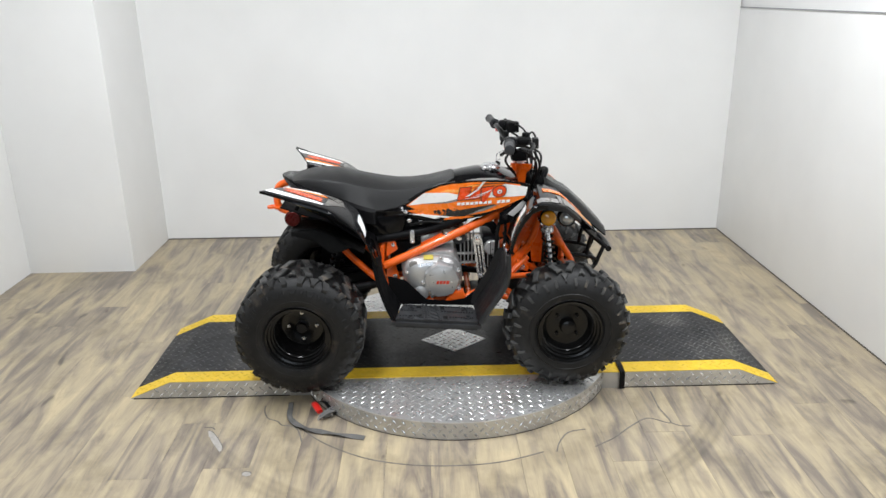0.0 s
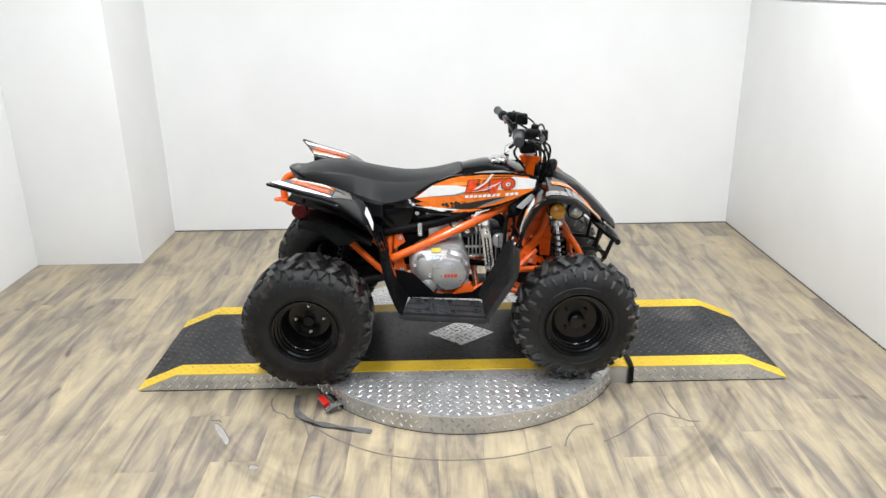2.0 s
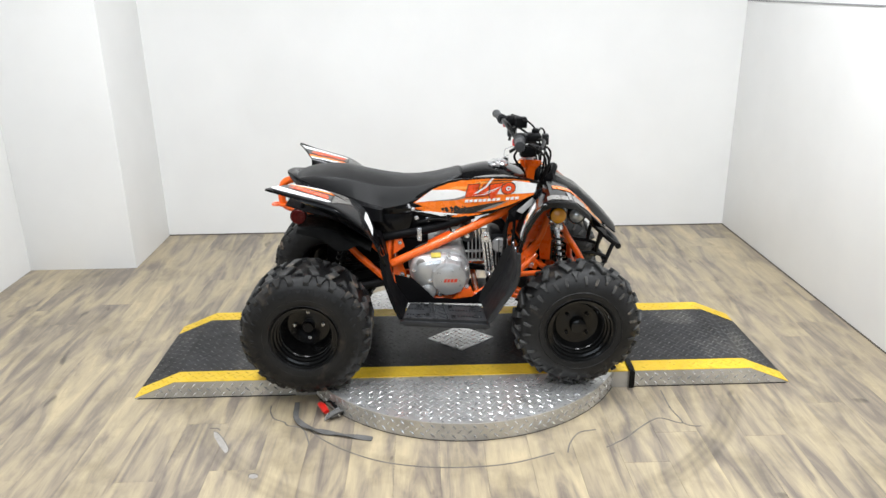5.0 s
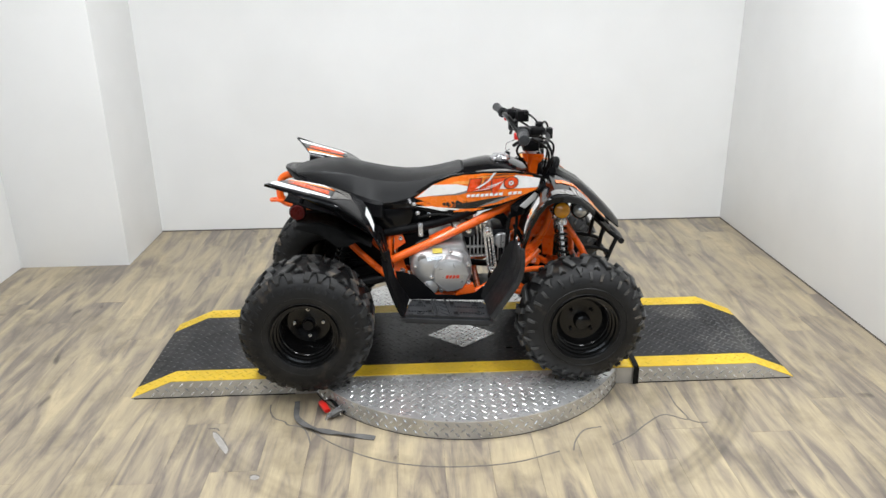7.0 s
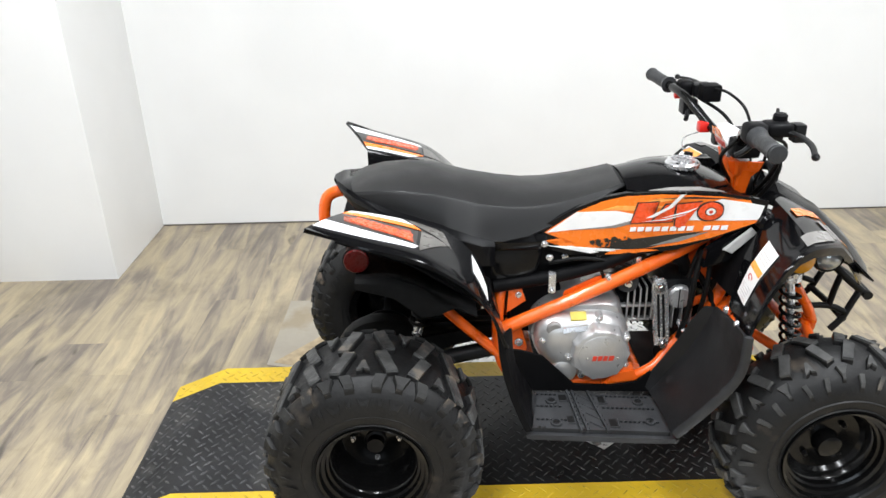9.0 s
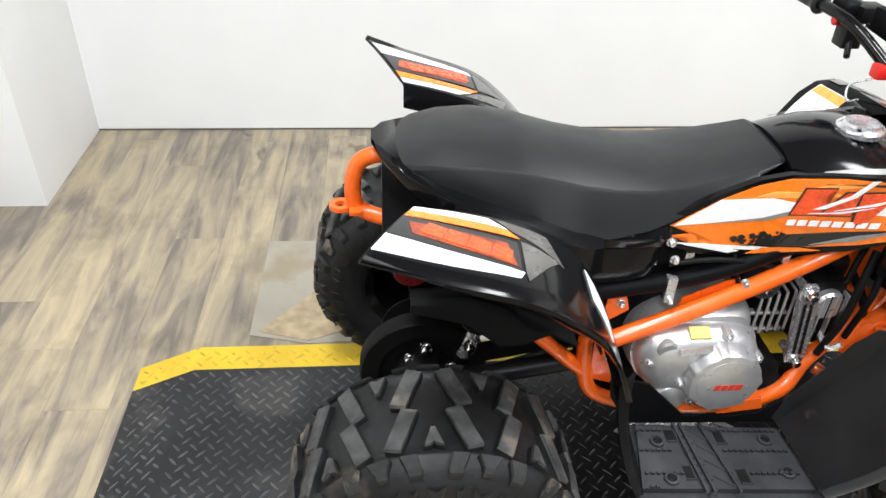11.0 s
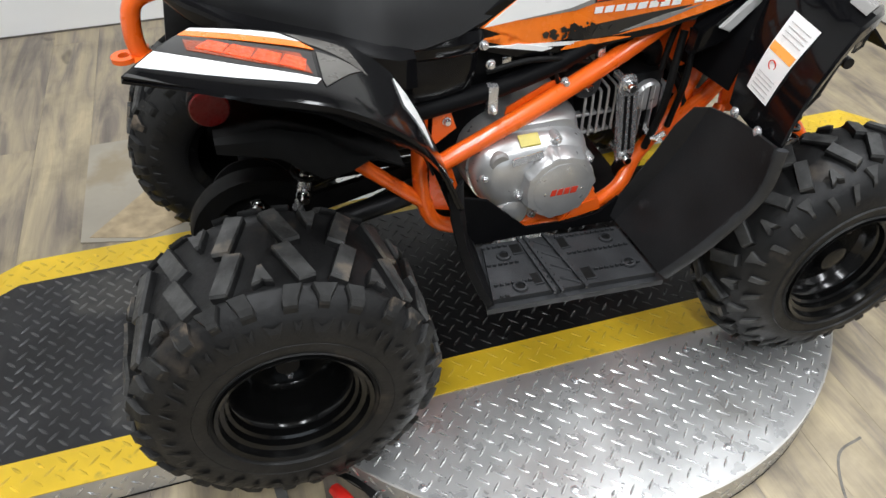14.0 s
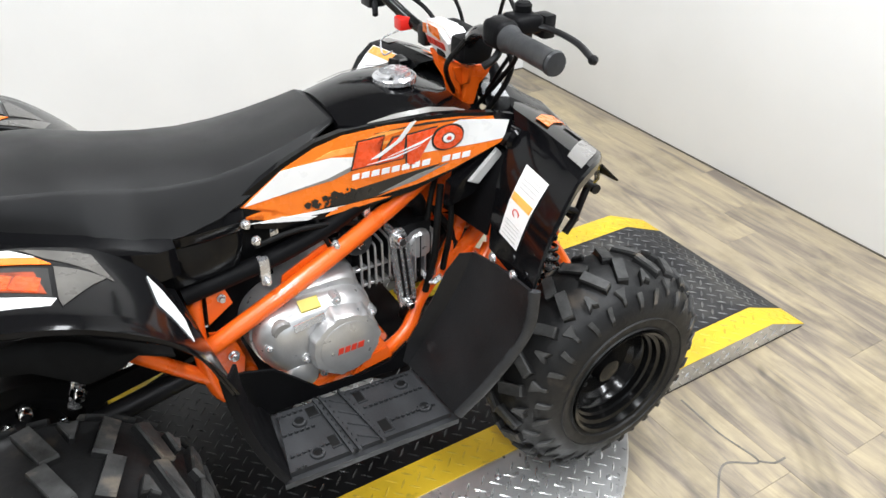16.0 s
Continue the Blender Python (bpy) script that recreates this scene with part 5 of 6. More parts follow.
for s in (-1, 1):
    panel = q("side_panel", on_panel(PANEL, s, 0.0, 0.012), GLOSS, label="orange, white and black stickered side panel")
    if s > 0:
        panel.location = (0.0, -0.030, -0.022)
    orange = [(-0.183, 0.737), (-0.110, 0.786), (-0.05, 0.811), (0.002, 0.822), (0.078, 0.821), (0.14, 0.813), (0.195, 0.805), (0.25, 0.791), (0.272, 0.740), (0.185, 0.708), (0.13, 0.696), (0.06, 0.690), (-0.02, 0.697), (-0.09, 0.694), (-0.145, 0.702), (-0.120, 0.712), (-0.185, 0.716), (-0.140, 0.722)]
    layers = [
        (orange, ORANGE_S, 1),
        ([(-0.178, 0.737), (-0.112, 0.785), (-0.02, 0.787), (0.050, 0.771), (-0.03, 0.750)], WHITE_S, 2),
        ([(-0.120, 0.741), (-0.03, 0.750), (0.050, 0.771), (0.070, 0.766), (-0.02, 0.745)], GREY_S, 2),
        ([(-0.050, 0.790), (-0.02, 0.799), (0.05, 0.797), (0.10, 0.790), (0.02, 0.787)], LIGHT_ORANGE, 2),
        ([(0.02, 0.801), (0.07, 0.812), (0.13, 0.808), (0.06, 0.802)], LIGHT_ORANGE, 2),
        ([(0.120, 0.756), (0.165, 0.790), (0.195, 0.800), (0.245, 0.787), (0.277, 0.777), (0.270, 0.745), (0.225, 0.747)], WHITE_S, 2),
        ([(-0.03, 0.697), (-0.01, 0.711), (0.03, 0.716), (0.10, 0.722), (0.165, 0.725), (0.115, 0.706), (0.06, 0.692), (0.0, 0.690)], BLACK_S, 2),
        ([(0.060, 0.696), (0.125, 0.716), (0.178, 0.724), (0.12, 0.704)], GREY_S, 3),
        ([(-0.185, 0.705), (-0.09, 0.697), (0.0, 0.690), (-0.005, 0.684), (-0.09, 0.690)], WHITE_S, 2),
        ([(-0.155, 0.700), (-0.075, 0.682), (-0.055, 0.685), (-0.12, 0.702)], WHITE_S, 3),
        ([(-0.02, 0.690), (0.05, 0.689), (0.08, 0.684), (0.02, 0.679), (-0.04, 0.678)], ORANGE_S, 2),
        ([(0.055, 0.812), (0.14, 0.810), (0.235, 0.796), (0.15, 0.805)], BLACK_S, 2),
    ]
    for outline, m, level in layers:
        q("sticker", on_panel(outline, s, 0.0013 * level, 0.0013), m, panel)
    rs = random.Random(3)
    bm = bmesh.new()
    for _ in range(64):
        x, z = rs.gauss(-0.015, 0.030), rs.gauss(0.7075, 0.0065)
        r = rs.uniform(0.0012, 0.0045) if rs.random() < 0.8 else rs.uniform(0.005, 0.0085)
        if z > 0.6985:
            pts = [(x + r * rs.uniform(0.6, 1.3) * math.cos(a), z + r * rs.uniform(0.6, 1.3) * math.sin(a)) for a in (0.3, 1.5, 2.8, 4.0, 5.2)]
            prism(pts, lambda u, v, w: (u, s * (panel_y(u) + 0.0046 - w), panel_z(u, v)), 0.0015, 0, bm)
    q("splatter", bm, BLACK_S, panel)
    # the maker's mark as plain slanted shapes, a slash and a line of small bars
    for k, wd in enumerate((0.046, 0.042, 0.040, 0.046)):
        x0 = 0.016 + k * 0.0450
        z0, z1 = 0.757 - 0.0015 * k, 0.804 - 0.0035 * k
        zm = (z0 + z1) / 2
        shapes = {
            0: [(x0, z0), (x0 + 0.042, z0), (x0 + 0.030, zm), (x0 + 0.054, z1), (x0 + 0.013, z1)],
            1: [(x0 - 0.002, z0), (x0 + 0.026, z1 - 0.004), (x0 + 0.044, z1 - 0.004), (x0 + 0.040, z0)],
            2: [(x0 + 0.002, z1 - 0.002), (x0 + 0.050, z1), (x0 + 0.018, z0 - 0.016), (x0 + 0.002, z0 - 0.014)],
            3: [(x0 + 0.024 + 0.024 * math.cos(a), zm + 0.0005 + 0.021 * math.sin(a)) for a in (2 * math.pi * j / 18 for j in range(18))],
        }
        o = shapes[k]
        cx, cz = sum(u for u, _ in o) / len(o), sum(v for _, v in o) / len(o)
        big = [(u + (0.0026 if u > cx else -0.0026), v + (0.0026 if v > cz else -0.0026)) for u, v in o]
        q("logo_outline", on_panel(big, s, 0.0013 * 3, 0.0013), BLACK_S, panel)
        q("logo_shape", on_panel(o, s, 0.0013 * 4, 0.0013), LOGO_RED, panel)
        if k == 3:
            for rr, m, level in ((0.011, BLACK_S, 5), (0.009, WHITE_S, 6), (0.004, RED_S, 7)):
                o = [(x0 + 0.024 + rr * math.cos(a), zm + 0.0005 + rr * 0.9 * math.sin(a)) for a in (2 * math.pi * j / 14 for j in range(14))]
                q("logo_shape", on_panel(o, s, 0.0013 * level, 0.0013), m, panel)
    for slash in ([(0.046, 0.768), (0.090, 0.792), (0.112, 0.819), (0.122, 0.820), (0.098, 0.790), (0.062, 0.769)], [(0.075, 0.765), (0.128, 0.779), (0.150, 0.786), (0.130, 0.775)], [(0.040, 0.760), (0.085, 0.763), (0.130, 0.772), (0.088, 0.760)]):
        q("logo_slash", on_panel(slash, s, 0.0074, 0.001), WHITE_S, panel)
    for k in range(12):
        if k == 8:
            continue
        x0 = 0.014 + k * 0.0168
        z0 = 0.7360 - 0.0008 * k
        q("text_bar", on_panel([(x0, z0), (x0 + 0.0128, z0), (x0 + 0.0145, z0 + 0.0105), (x0 + 0.0015, z0 + 0.0105)], s, 0.0052, 0.0012), WHITE_S, panel)
    q("bolt", disc_bolt((-0.176, s * 0.098, 0.672), 0.005, s * 0.006, "y"), STEEL, panel)
    q("bolt", disc_bolt((-0.05, s * 0.108, 0.645), 0.004, s * 0.006, "y"), STEEL, panel)
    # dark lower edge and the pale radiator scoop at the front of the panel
    q("scoop", prism([(0.175, 0.685), (0.262, 0.745), (0.285, 0.755), (0.275, 0.700), (0.225, 0.655), (0.170, 0.640)], lambda u, v, w: (u, s * (0.192 - w), v), 0.030, 0.006), GLOSS)
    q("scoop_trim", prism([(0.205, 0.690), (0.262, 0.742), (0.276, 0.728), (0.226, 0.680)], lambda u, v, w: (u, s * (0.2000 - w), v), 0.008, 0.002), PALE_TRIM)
    q("latch", tube(mirrored([(0.270, -0.205, 0.762), (0.292, -0.212, 0.742), (0.276, -0.205, 0.708)], s), 0.012, 4, 10), MATTE)
    q("latch_knob", lathe([(0.022, -s * 0.02), (0.023, s * 0.012), (0.016, s * 0.018), (0.0001, s * 0.018)], (0.290, s * 0.207, 0.758), "y", 20), GLOSS)
    q("bolt", disc_bolt((0.286, s * 0.225, 0.752), 0.006, s * 0.008, "y"), STEEL)


# -- nose and front fenders --
nose = []
for x, zt, hw, drop in ((0.318, 0.795, 0.060, 0.035), (0.357, 0.796, 0.090, 0.045), (0.398, 0.772, 0.105, 0.045), (0.453, 0.741, 0.112, 0.045), (0.524, 0.678, 0.108, 0.042), (0.578, 0.622, 0.090, 0.035), (0.606, 0.588, 0.070, 0.026)):
    ring = [(x, -hw, zt - drop), (x, -hw * 0.8, zt - drop * 0.35), (x, -hw * 0.45, zt), (x, 0, zt - 0.008), (x, hw * 0.45, zt), (x, hw * 0.8, zt - drop * 0.35), (x, hw, zt - drop)]
    nose.append(ring)
nosep = q("nose_cowl", sheet(nose, -0.006), GLOSS, label="glossy black nose cowl", smooth=30)
nosep.location = (0.0, -0.022, 0.0)
for s in (-1, 1):
    rows = []
    prof = [(0.182, 0.590, 0.270, 0.425), (0.196, 0.645, 0.250, 0.422), (0.212, 0.695, 0.235, 0.420), (0.240, 0.745, 0.215, 0.416), (0.268, 0.780, 0.195, 0.408), (0.300, 0.794, 0.165, 0.396), (0.345, 0.788, 0.130, 0.365), (0.400, 0.765, 0.110, 0.315), (0.455, 0.715, 0.105, 0.262), (0.515, 0.652, 0.100, 0.205), (0.560, 0.605, 0.085, 0.150)]
    if s > 0:
        prof = [(x + 0.016, z - 0.006, yi - 0.03, yo - 0.060) for x, z, yi, yo in prof]
    for i, (x, z, yi, yo) in enumerate(prof):
        row = []
        for j in range(6):
            t = j / 5
            y = yi + (yo - yi) * t
            row.append((x + 0.15 * (yo - y) * min(1, max(0, (6 - i) / 2)), -y, z - 0.014 * t * t * min(1, max(0, (i - 3) / 3)) - 0.0 * t))
        last = row[-1]
        row.append((last[0], last[1] - 0.004, last[2] - 0.006))
        row.append((last[0] + 0.004, last[1] + 0.002, last[2] - 0.026))
        rows.append(mirrored(row, s))
    fender = q("front_fender", sheet(rows, s * 0.005), GLOSS, label="glossy black front fender with grey and orange stickers", smooth=30)

    def fender_at(i0, i1, t0, t1, lift, skew=0.0):
        """A sticker between rows i0 and i1 of the fender and from t0 to t1 across it."""
        grid = []
        for k in range(5):
            f = i0 + (i1 - i0) * k / 4
            i = min(int(f), len(prof) - 2)
            g = f - i
            row = []
            for j in range(4):
                t = t0 + (t1 - t0) * j / 3 + skew * (f - 0.95) / 2.35
                y = (prof[i][2] * (1 - g) + prof[i + 1][2] * g) * (1 - t) + (prof[i][3] * (1 - g) + prof[i + 1][3] * g) * t
                dz = [-0.014 * t * t * min(1, max(0, (m - 3) / 3)) for m in (i, i + 1)]
                lag = [0.15 * (prof[m][3] - prof[m][2]) * (1 - t) * min(1, max(0, (6 - m) / 2)) for m in (i, i + 1)]
                p = Vector(((prof[i][0] + lag[0]) * (1 - g) + (prof[i + 1][0] + lag[1]) * g, -y, (prof[i][1] + dz[0]) * (1 - g) + (prof[i + 1][1] + dz[1]) * g))
                n = Vector((-(prof[i + 1][1] - prof[i][1]), 0, prof[i + 1][0] - prof[i][0])).normalized()
                row.append(p + n * lift)
            grid.append(row)
        return [mirrored(r, s) for r in grid]

    q("sticker", sheet(fender_at(5.5, 8.6, 0.30, 0.46, 0.003), s * 0.001), ORANGE_S, fender)
    # grey band at the outer edge: sticker with the lit edge's sheen painted in
    q("sticker", sheet(fender_at(4.6, 6.55, 0.78, 0.96, 0.003), s * 0.001), GREY_S, fender)
    q("sticker", sheet(fender_at(6.6, 9.4, 0.55, 0.92, 0.003), s * 0.001), GREY_S, fender)
    q("sticker", sheet(fender_at(8.0, 9.4, 0.66, 0.82, 0.0042), s * 0.001), LIGHT_ORANGE, fender)
    if s < 0:
        # warning label with a white head, an orange bar and grey lines
        q("label", sheet(fender_at(0.78, 3.12, 0.235, 0.600, 0.003, 0.15), -0.001), WHITE_S, fender, "white safety label")
        q("label_band", sheet(fender_at(2.02, 2.26, 0.25, 0.585, 0.0042, 0.15), -0.001), LIGHT_ORANGE, fender)
        for k in range(4):
            q("text_bar", sheet(fender_at(2.46 + k * 0.13, 2.485 + k * 0.13, 0.29, 0.56, 0.0042, 0.15), -0.001), PALE_INK, fender)
        for k in range(5):
            q("text_bar", sheet(fender_at(0.90 + k * 0.12, 0.92 + k * 0.12, 0.29, 0.55, 0.0042, 0.15), -0.001), PALE_INK, fender)
        c = Vector(fender_at(1.68, 1.80, 0.38, 0.46, 0.0045, 0.15)[2][1])
        q("label_sign", lathe([(0.007, -0.0006), (0.0085, -0.0006), (0.0085, 0.0006), (0.007, 0.0006), (0.007, -0.0006)], c, "x", 20), RED_S, fender)
    else:
        q("label", sheet(fender_at(1.3, 3.95, 0.30, 0.88, 0.003), 0.001), WHITE_S, fender, "white warning label")
        q("label_band", sheet(fender_at(3.45, 3.90, 0.32, 0.86, 0.0042), 0.001), LIGHT_ORANGE, fender)
        for k in range(5):
            q("text_bar", sheet(fender_at(1.6 + k * 0.2, 1.63 + k * 0.2, 0.40, 0.80, 0.0042), 0.001), PALE_INK, fender)
    for by in (0.315, 0.375):
        q("bolt", disc_bolt((0.183, s * by, 0.603), 0.007, -0.006, "x"), STEEL, fender)
    # inner wheel-arch liner
    q("arch_liner", sheet([mirrored([(x, -0.095, z), (x, -0.15, z + 0.01), (x + 0.004, -0.24, z + 0.015)], s) for x, z in ((0.215, 0.58), (0.235, 0.66), (0.275, 0.725), (0.34, 0.745), (0.43, 0.705), (0.53, 0.61))], s * 0.004), MATTE)
    # amber lamp and headlamp
    lamp = q("indicator", lathe([(0.026, -s * 0.035), (0.031, -s * 0.01), (0.031, 0.0), (0.027, s * 0.003)], (0.350, s * 0.262, 0.690), "y", 28), MATTE)
    q("lens", lathe([(0.0285, 0), (0.0285, s * 0.005), (0.022, s * 0.009), (0.0001, s * 0.011)], (0.350, s * 0.263, 0.690), "y", 28), AMBER_LENS, lamp, "round amber lens")
    lampc = (0.424, s * 0.236, 0.682)
    q("headlamp", lathe([(0.0001, s * 0.020), (0.012, s * 0.019), (0.022, s * 0.014), (0.029, s * 0.004), (0.030, 0.0), (0.024, -s * 0.02), (0.0001, -s * 0.024)], lampc, "y", 28), CLEAR_LENS, label="round clear headlamp")
    q("lamp_bracket", tube(mirrored([(0.35, -0.24, 0.68), (0.345, -0.19, 0.665), (0.34, -0.14, 0.66)], s), 0.009, 3, 8), ORANGE)
    q("lamp_shroud", lathe([(0.032, s * 0.006), (0.035, 0.0), (0.033, -s * 0.03), (0.018, -s * 0.04)], lampc, "y", 28), GLOSS)
    # front bumper: a rail on each side, two uprights, and rungs between them
    q("bumper_tube", tube(mirrored([(0.515, -0.075, 0.604), (0.555, -0.078, 0.564), (0.594, -0.080, 0.530), (0.628, -0.078, 0.503)], s), 0.0098, 4, 10), DARKM)
    q("bumper_tube", tube(mirrored([(0.610, -0.080, 0.516), (0.594, -0.082, 0.478), (0.578, -0.084, 0.440), (0.552, -0.086, 0.408)], s), 0.0085, 4, 10), DARKM)
    q("bumper_tube", tube(mirrored([(0.556, -0.078, 0.562), (0.546, -0.079, 0.515), (0.540, -0.080, 0.470)], s), 0.0080, 3, 10), DARKM)
    q("bumper_tube", tube(mirrored([(0.584, -0.084, 0.456), (0.540, -0.080, 0.474), (0.46, -0.09, 0.482)], s), 0.0080, 3, 10), DARKM)
q("bumper_bar", tube([(0.626, -0.092, 0.505), (0.632, 0, 0.505), (0.626, 0.092, 0.505)], 0.0120, 3, 12), DARKM)
q("bumper_bar", tube([(0.578, -0.090, 0.440), (0.582, 0, 0.440), (0.578, 0.090, 0.440)], 0.0085, 3, 12), DARKM)

# -- footwells --
for s in (-1, 1):
    def F(x, y, z):
        return (x, s * y, z)

    def deck(u):
        return 0.335 - 0.045 * (u + 0.25) / 0.33 * 0.5

    well = q("footwell", prism([(-0.242, 0.361), (0.093, 0.363), (0.082, 0.205), (-0.208, 0.200)], lambda u, v, w: (u, s * v, deck(u) - w), 0.034, 0.011, segs=4), GREYP, label="scuffed grey plastic footrest with black splash guards")

    # rows of teeth, two toothed ribs with slanting ribs between them, drain slots and round studs
    bm = bmesh.new()
    for y, runs in ((0.222, ((-0.205, -0.150), (-0.060, 0.070))), (0.268, ((-0.210, -0.140), (-0.055, 0.072))), (0.318, ((-0.215, -0.135), (-0.025, 0.075))), (0.346, ((-0.215, -0.185),))):
        for u0, u1 in runs:
            for k in range(int((u1 - u0) / 0.0105)):
                u = u0 + k * 0.0105
                box(u, u + 0.006, min(s * y, s * (y + 0.0045)), max(s * y, s * (y + 0.0045)), deck(u) - 0.001, deck(u) + 0.005, 0, bm)
    tagged(q("teeth", bm, GREYP, well), kind="stuff")
    for u0, u1 in ((-0.128, -0.118), (-0.116, -0.104), (-0.078, -0.058)):
        bm = bmesh.new()
        for k in range(19):
            f = k / 18
            u, y = u0 + (u1 - u0) * f, 0.209 + 0.143 * f
            box(u - 0.0035, u + (0.0045 if k % 2 else 0.0015), min(s * y, s * (y + 0.0085)), max(s * y, s * (y + 0.0085)), deck(u) - 0.001, deck(u) + 0.0065, 0, bm)
        q("toothed_rib", bm, GREYP, well)
    for k in range(4):
        y0 = 0.222 + k * 0.034
        q("cross_rib", tube([F(-0.103 + 0.003 * k, y0, deck(-0.1) + 0.0005), F(-0.074 + 0.005 * k, y0 + 0.026, deck(-0.07) + 0.0005)], 0.0025, 1, 6), GREYP, well)
    # black pieces laid on the deck paint the shade inside slots and stud holes
    for u, y, du, dy in ((-0.142, 0.236, 0.010, 0.013), (-0.136, 0.318, 0.008, 0.014), (-0.050, 0.240, 0.0085, 0.014), (-0.040, 0.326, 0.0095, 0.015)):
        q("drain_slot", box(u - du, u + du, min(s * (y - dy), s * (y + dy)), max(s * (y - dy), s * (y + dy)), deck(u) + 0.0004, deck(u) + 0.0012), RUBBER_CLEAN, well)
        q("slot_lip", tube([F(u + du, y - dy, deck(u) + 0.001), F(u + du, y + dy, deck(u) + 0.001), F(u - du, y + dy, deck(u) + 0.001)], 0.0024, 1, 6), GREYP, well)
    for u, y in ((-0.172, 0.250), (-0.172, 0.332), (0.035, 0.245), (0.045, 0.318)):
        stud = q("stud", lathe([(0.0140, -0.001), (0.0125, 0.0050), (0.0088, 0.0056), (0.0080, 0.0012), (0.0001, 0.0012)], F(u, y, deck(u)), "z", 18), GREYP, well)
        q("stud_hole", lathe([(0.0078, 0.0014), (0.0078, 0.0020), (0.0001, 0.0020)], F(u, y, deck(u)), "z", 16), RUBBER_CLEAN, stud)
    # front splash guard
    rows = [
        [F(0.086, 0.363, 0.318), F(0.084, 0.32, 0.318), F(0.081, 0.26, 0.318), F(0.076, 0.205, 0.319), F(0.054, 0.198, 0.342)],
        [F(0.125, 0.390, 0.390), F(0.122, 0.34, 0.390), F(0.118, 0.28, 0.386), F(0.112, 0.215, 0.382), F(0.090, 0.202, 0.402)],
        [F(0.168, 0.408, 0.468), F(0.165, 0.36, 0.466), F(0.160, 0.30, 0.458), F(0.150, 0.225, 0.448), F(0.126, 0.208, 0.466)],
        [F(0.183, 0.422, 0.530), F(0.183, 0.37, 0.530), F(0.182, 0.31, 0.524), F(0.175, 0.235, 0.510), F(0.150, 0.215, 0.525)],
        [F(0.181, 0.428, 0.608), F(0.182, 0.38, 0.604), F(0.185, 0.32, 0.594), F(0.190, 0.250, 0.574), F(0.172, 0.228, 0.565)],
    ]
    q("splash_guard", sheet(rows, s * 0.005), GUARD, well, "black splash guard")
    q("guard_edge", tube([F(0.089, 0.366, 0.316), F(0.128, 0.393, 0.390), F(0.171, 0.411, 0.468), F(0.186, 0.425, 0.530), F(0.184, 0.431, 0.606)], 0.0065, 4, 8, flat=(0.8, 1.6)), GREYP, well)
    # inner skirt along the engine
    skirt = [(-0.262, 0.448), (-0.240, 0.444), (-0.19, 0.428), (-0.154, 0.391), (-0.112, 0.345), (-0.02, 0.338), (0.035, 0.345), (0.071, 0.377), (0.085, 0.360), (0.080, 0.318), (-0.216, 0.330), (-0.256, 0.40)]
    q("inner_skirt", prism(skirt, lambda u, v, w: (u, s * (0.205 - w), v), 0.006, 0.001), MATTE, well)
    # rear leg shield, from the footrest up to the wing
    rows = []
    for x, z, yi, yo in ((-0.230, 0.333, 0.203, 0.362), (-0.244, 0.362, 0.210, 0.361), (-0.262, 0.410, 0.255, 0.360), (-0.280, 0.470, 0.298, 0.358), (-0.290, 0.525, 0.315, 0.352), (-0.294, 0.575, 0.322, 0.346)):
        rows.append([F(x + 0.018 * (1 - k / 3), yi + (yo - yi) * k / 3, z) for k in range(4)] + [F(x - 0.014, yo + 0.002, z)])
    q("leg_shield", sheet(rows, -s * 0.005), MATTE, well, "black plastic leg shield")

# -- steering --
q("steering_stem", tube([(0.312, -0.050, 0.735), (0.297, -0.052, 0.800), (0.284, -0.055, 0.870)], 0.013, 3, 12), DARKM)
bm = prism([(-0.074, 0.872), (0.062, 0.868), (0.050, 0.838), (0.026, 0.824), (0.020, 0.780), (-0.020, 0.780), (-0.028, 0.824), (-0.060, 0.840)], lambda u, v, w: (0.256 - (v - 0.82) * 0.20 - w, u - 0.062, v), 0.008, 0.001)
q("stem_plate", bm, ORANGE)
bm = prism([(0.222, 0.868), (0.306, 0.862), (0.300, 0.840), (0.284, 0.826), (0.282, 0.782), (0.256, 0.782), (0.252, 0.826), (0.232, 0.842)], lambda u, v, w: (u, -0.112 + 0.25 * (0.87 - v) + w, v), 0.006, 0.001)
q("stem_plate", bm, ORANGE)
q("stem_bolt", disc_bolt((0.268, -0.058, 0.790), 0.008, -0.010, "x"), STEEL)
q("stem_collar", tube([(0.262, -0.085, 0.792), (0.258, -0.058, 0.788), (0.262, -0.030, 0.796)], 0.005, 4, 8), STEEL)
def bar_z(y):
    """The bar sits a touch higher on the near side."""
    return 0.012 * min(1, -y / 0.3) if y < 0 else -0.010 * min(1, y / 0.3)


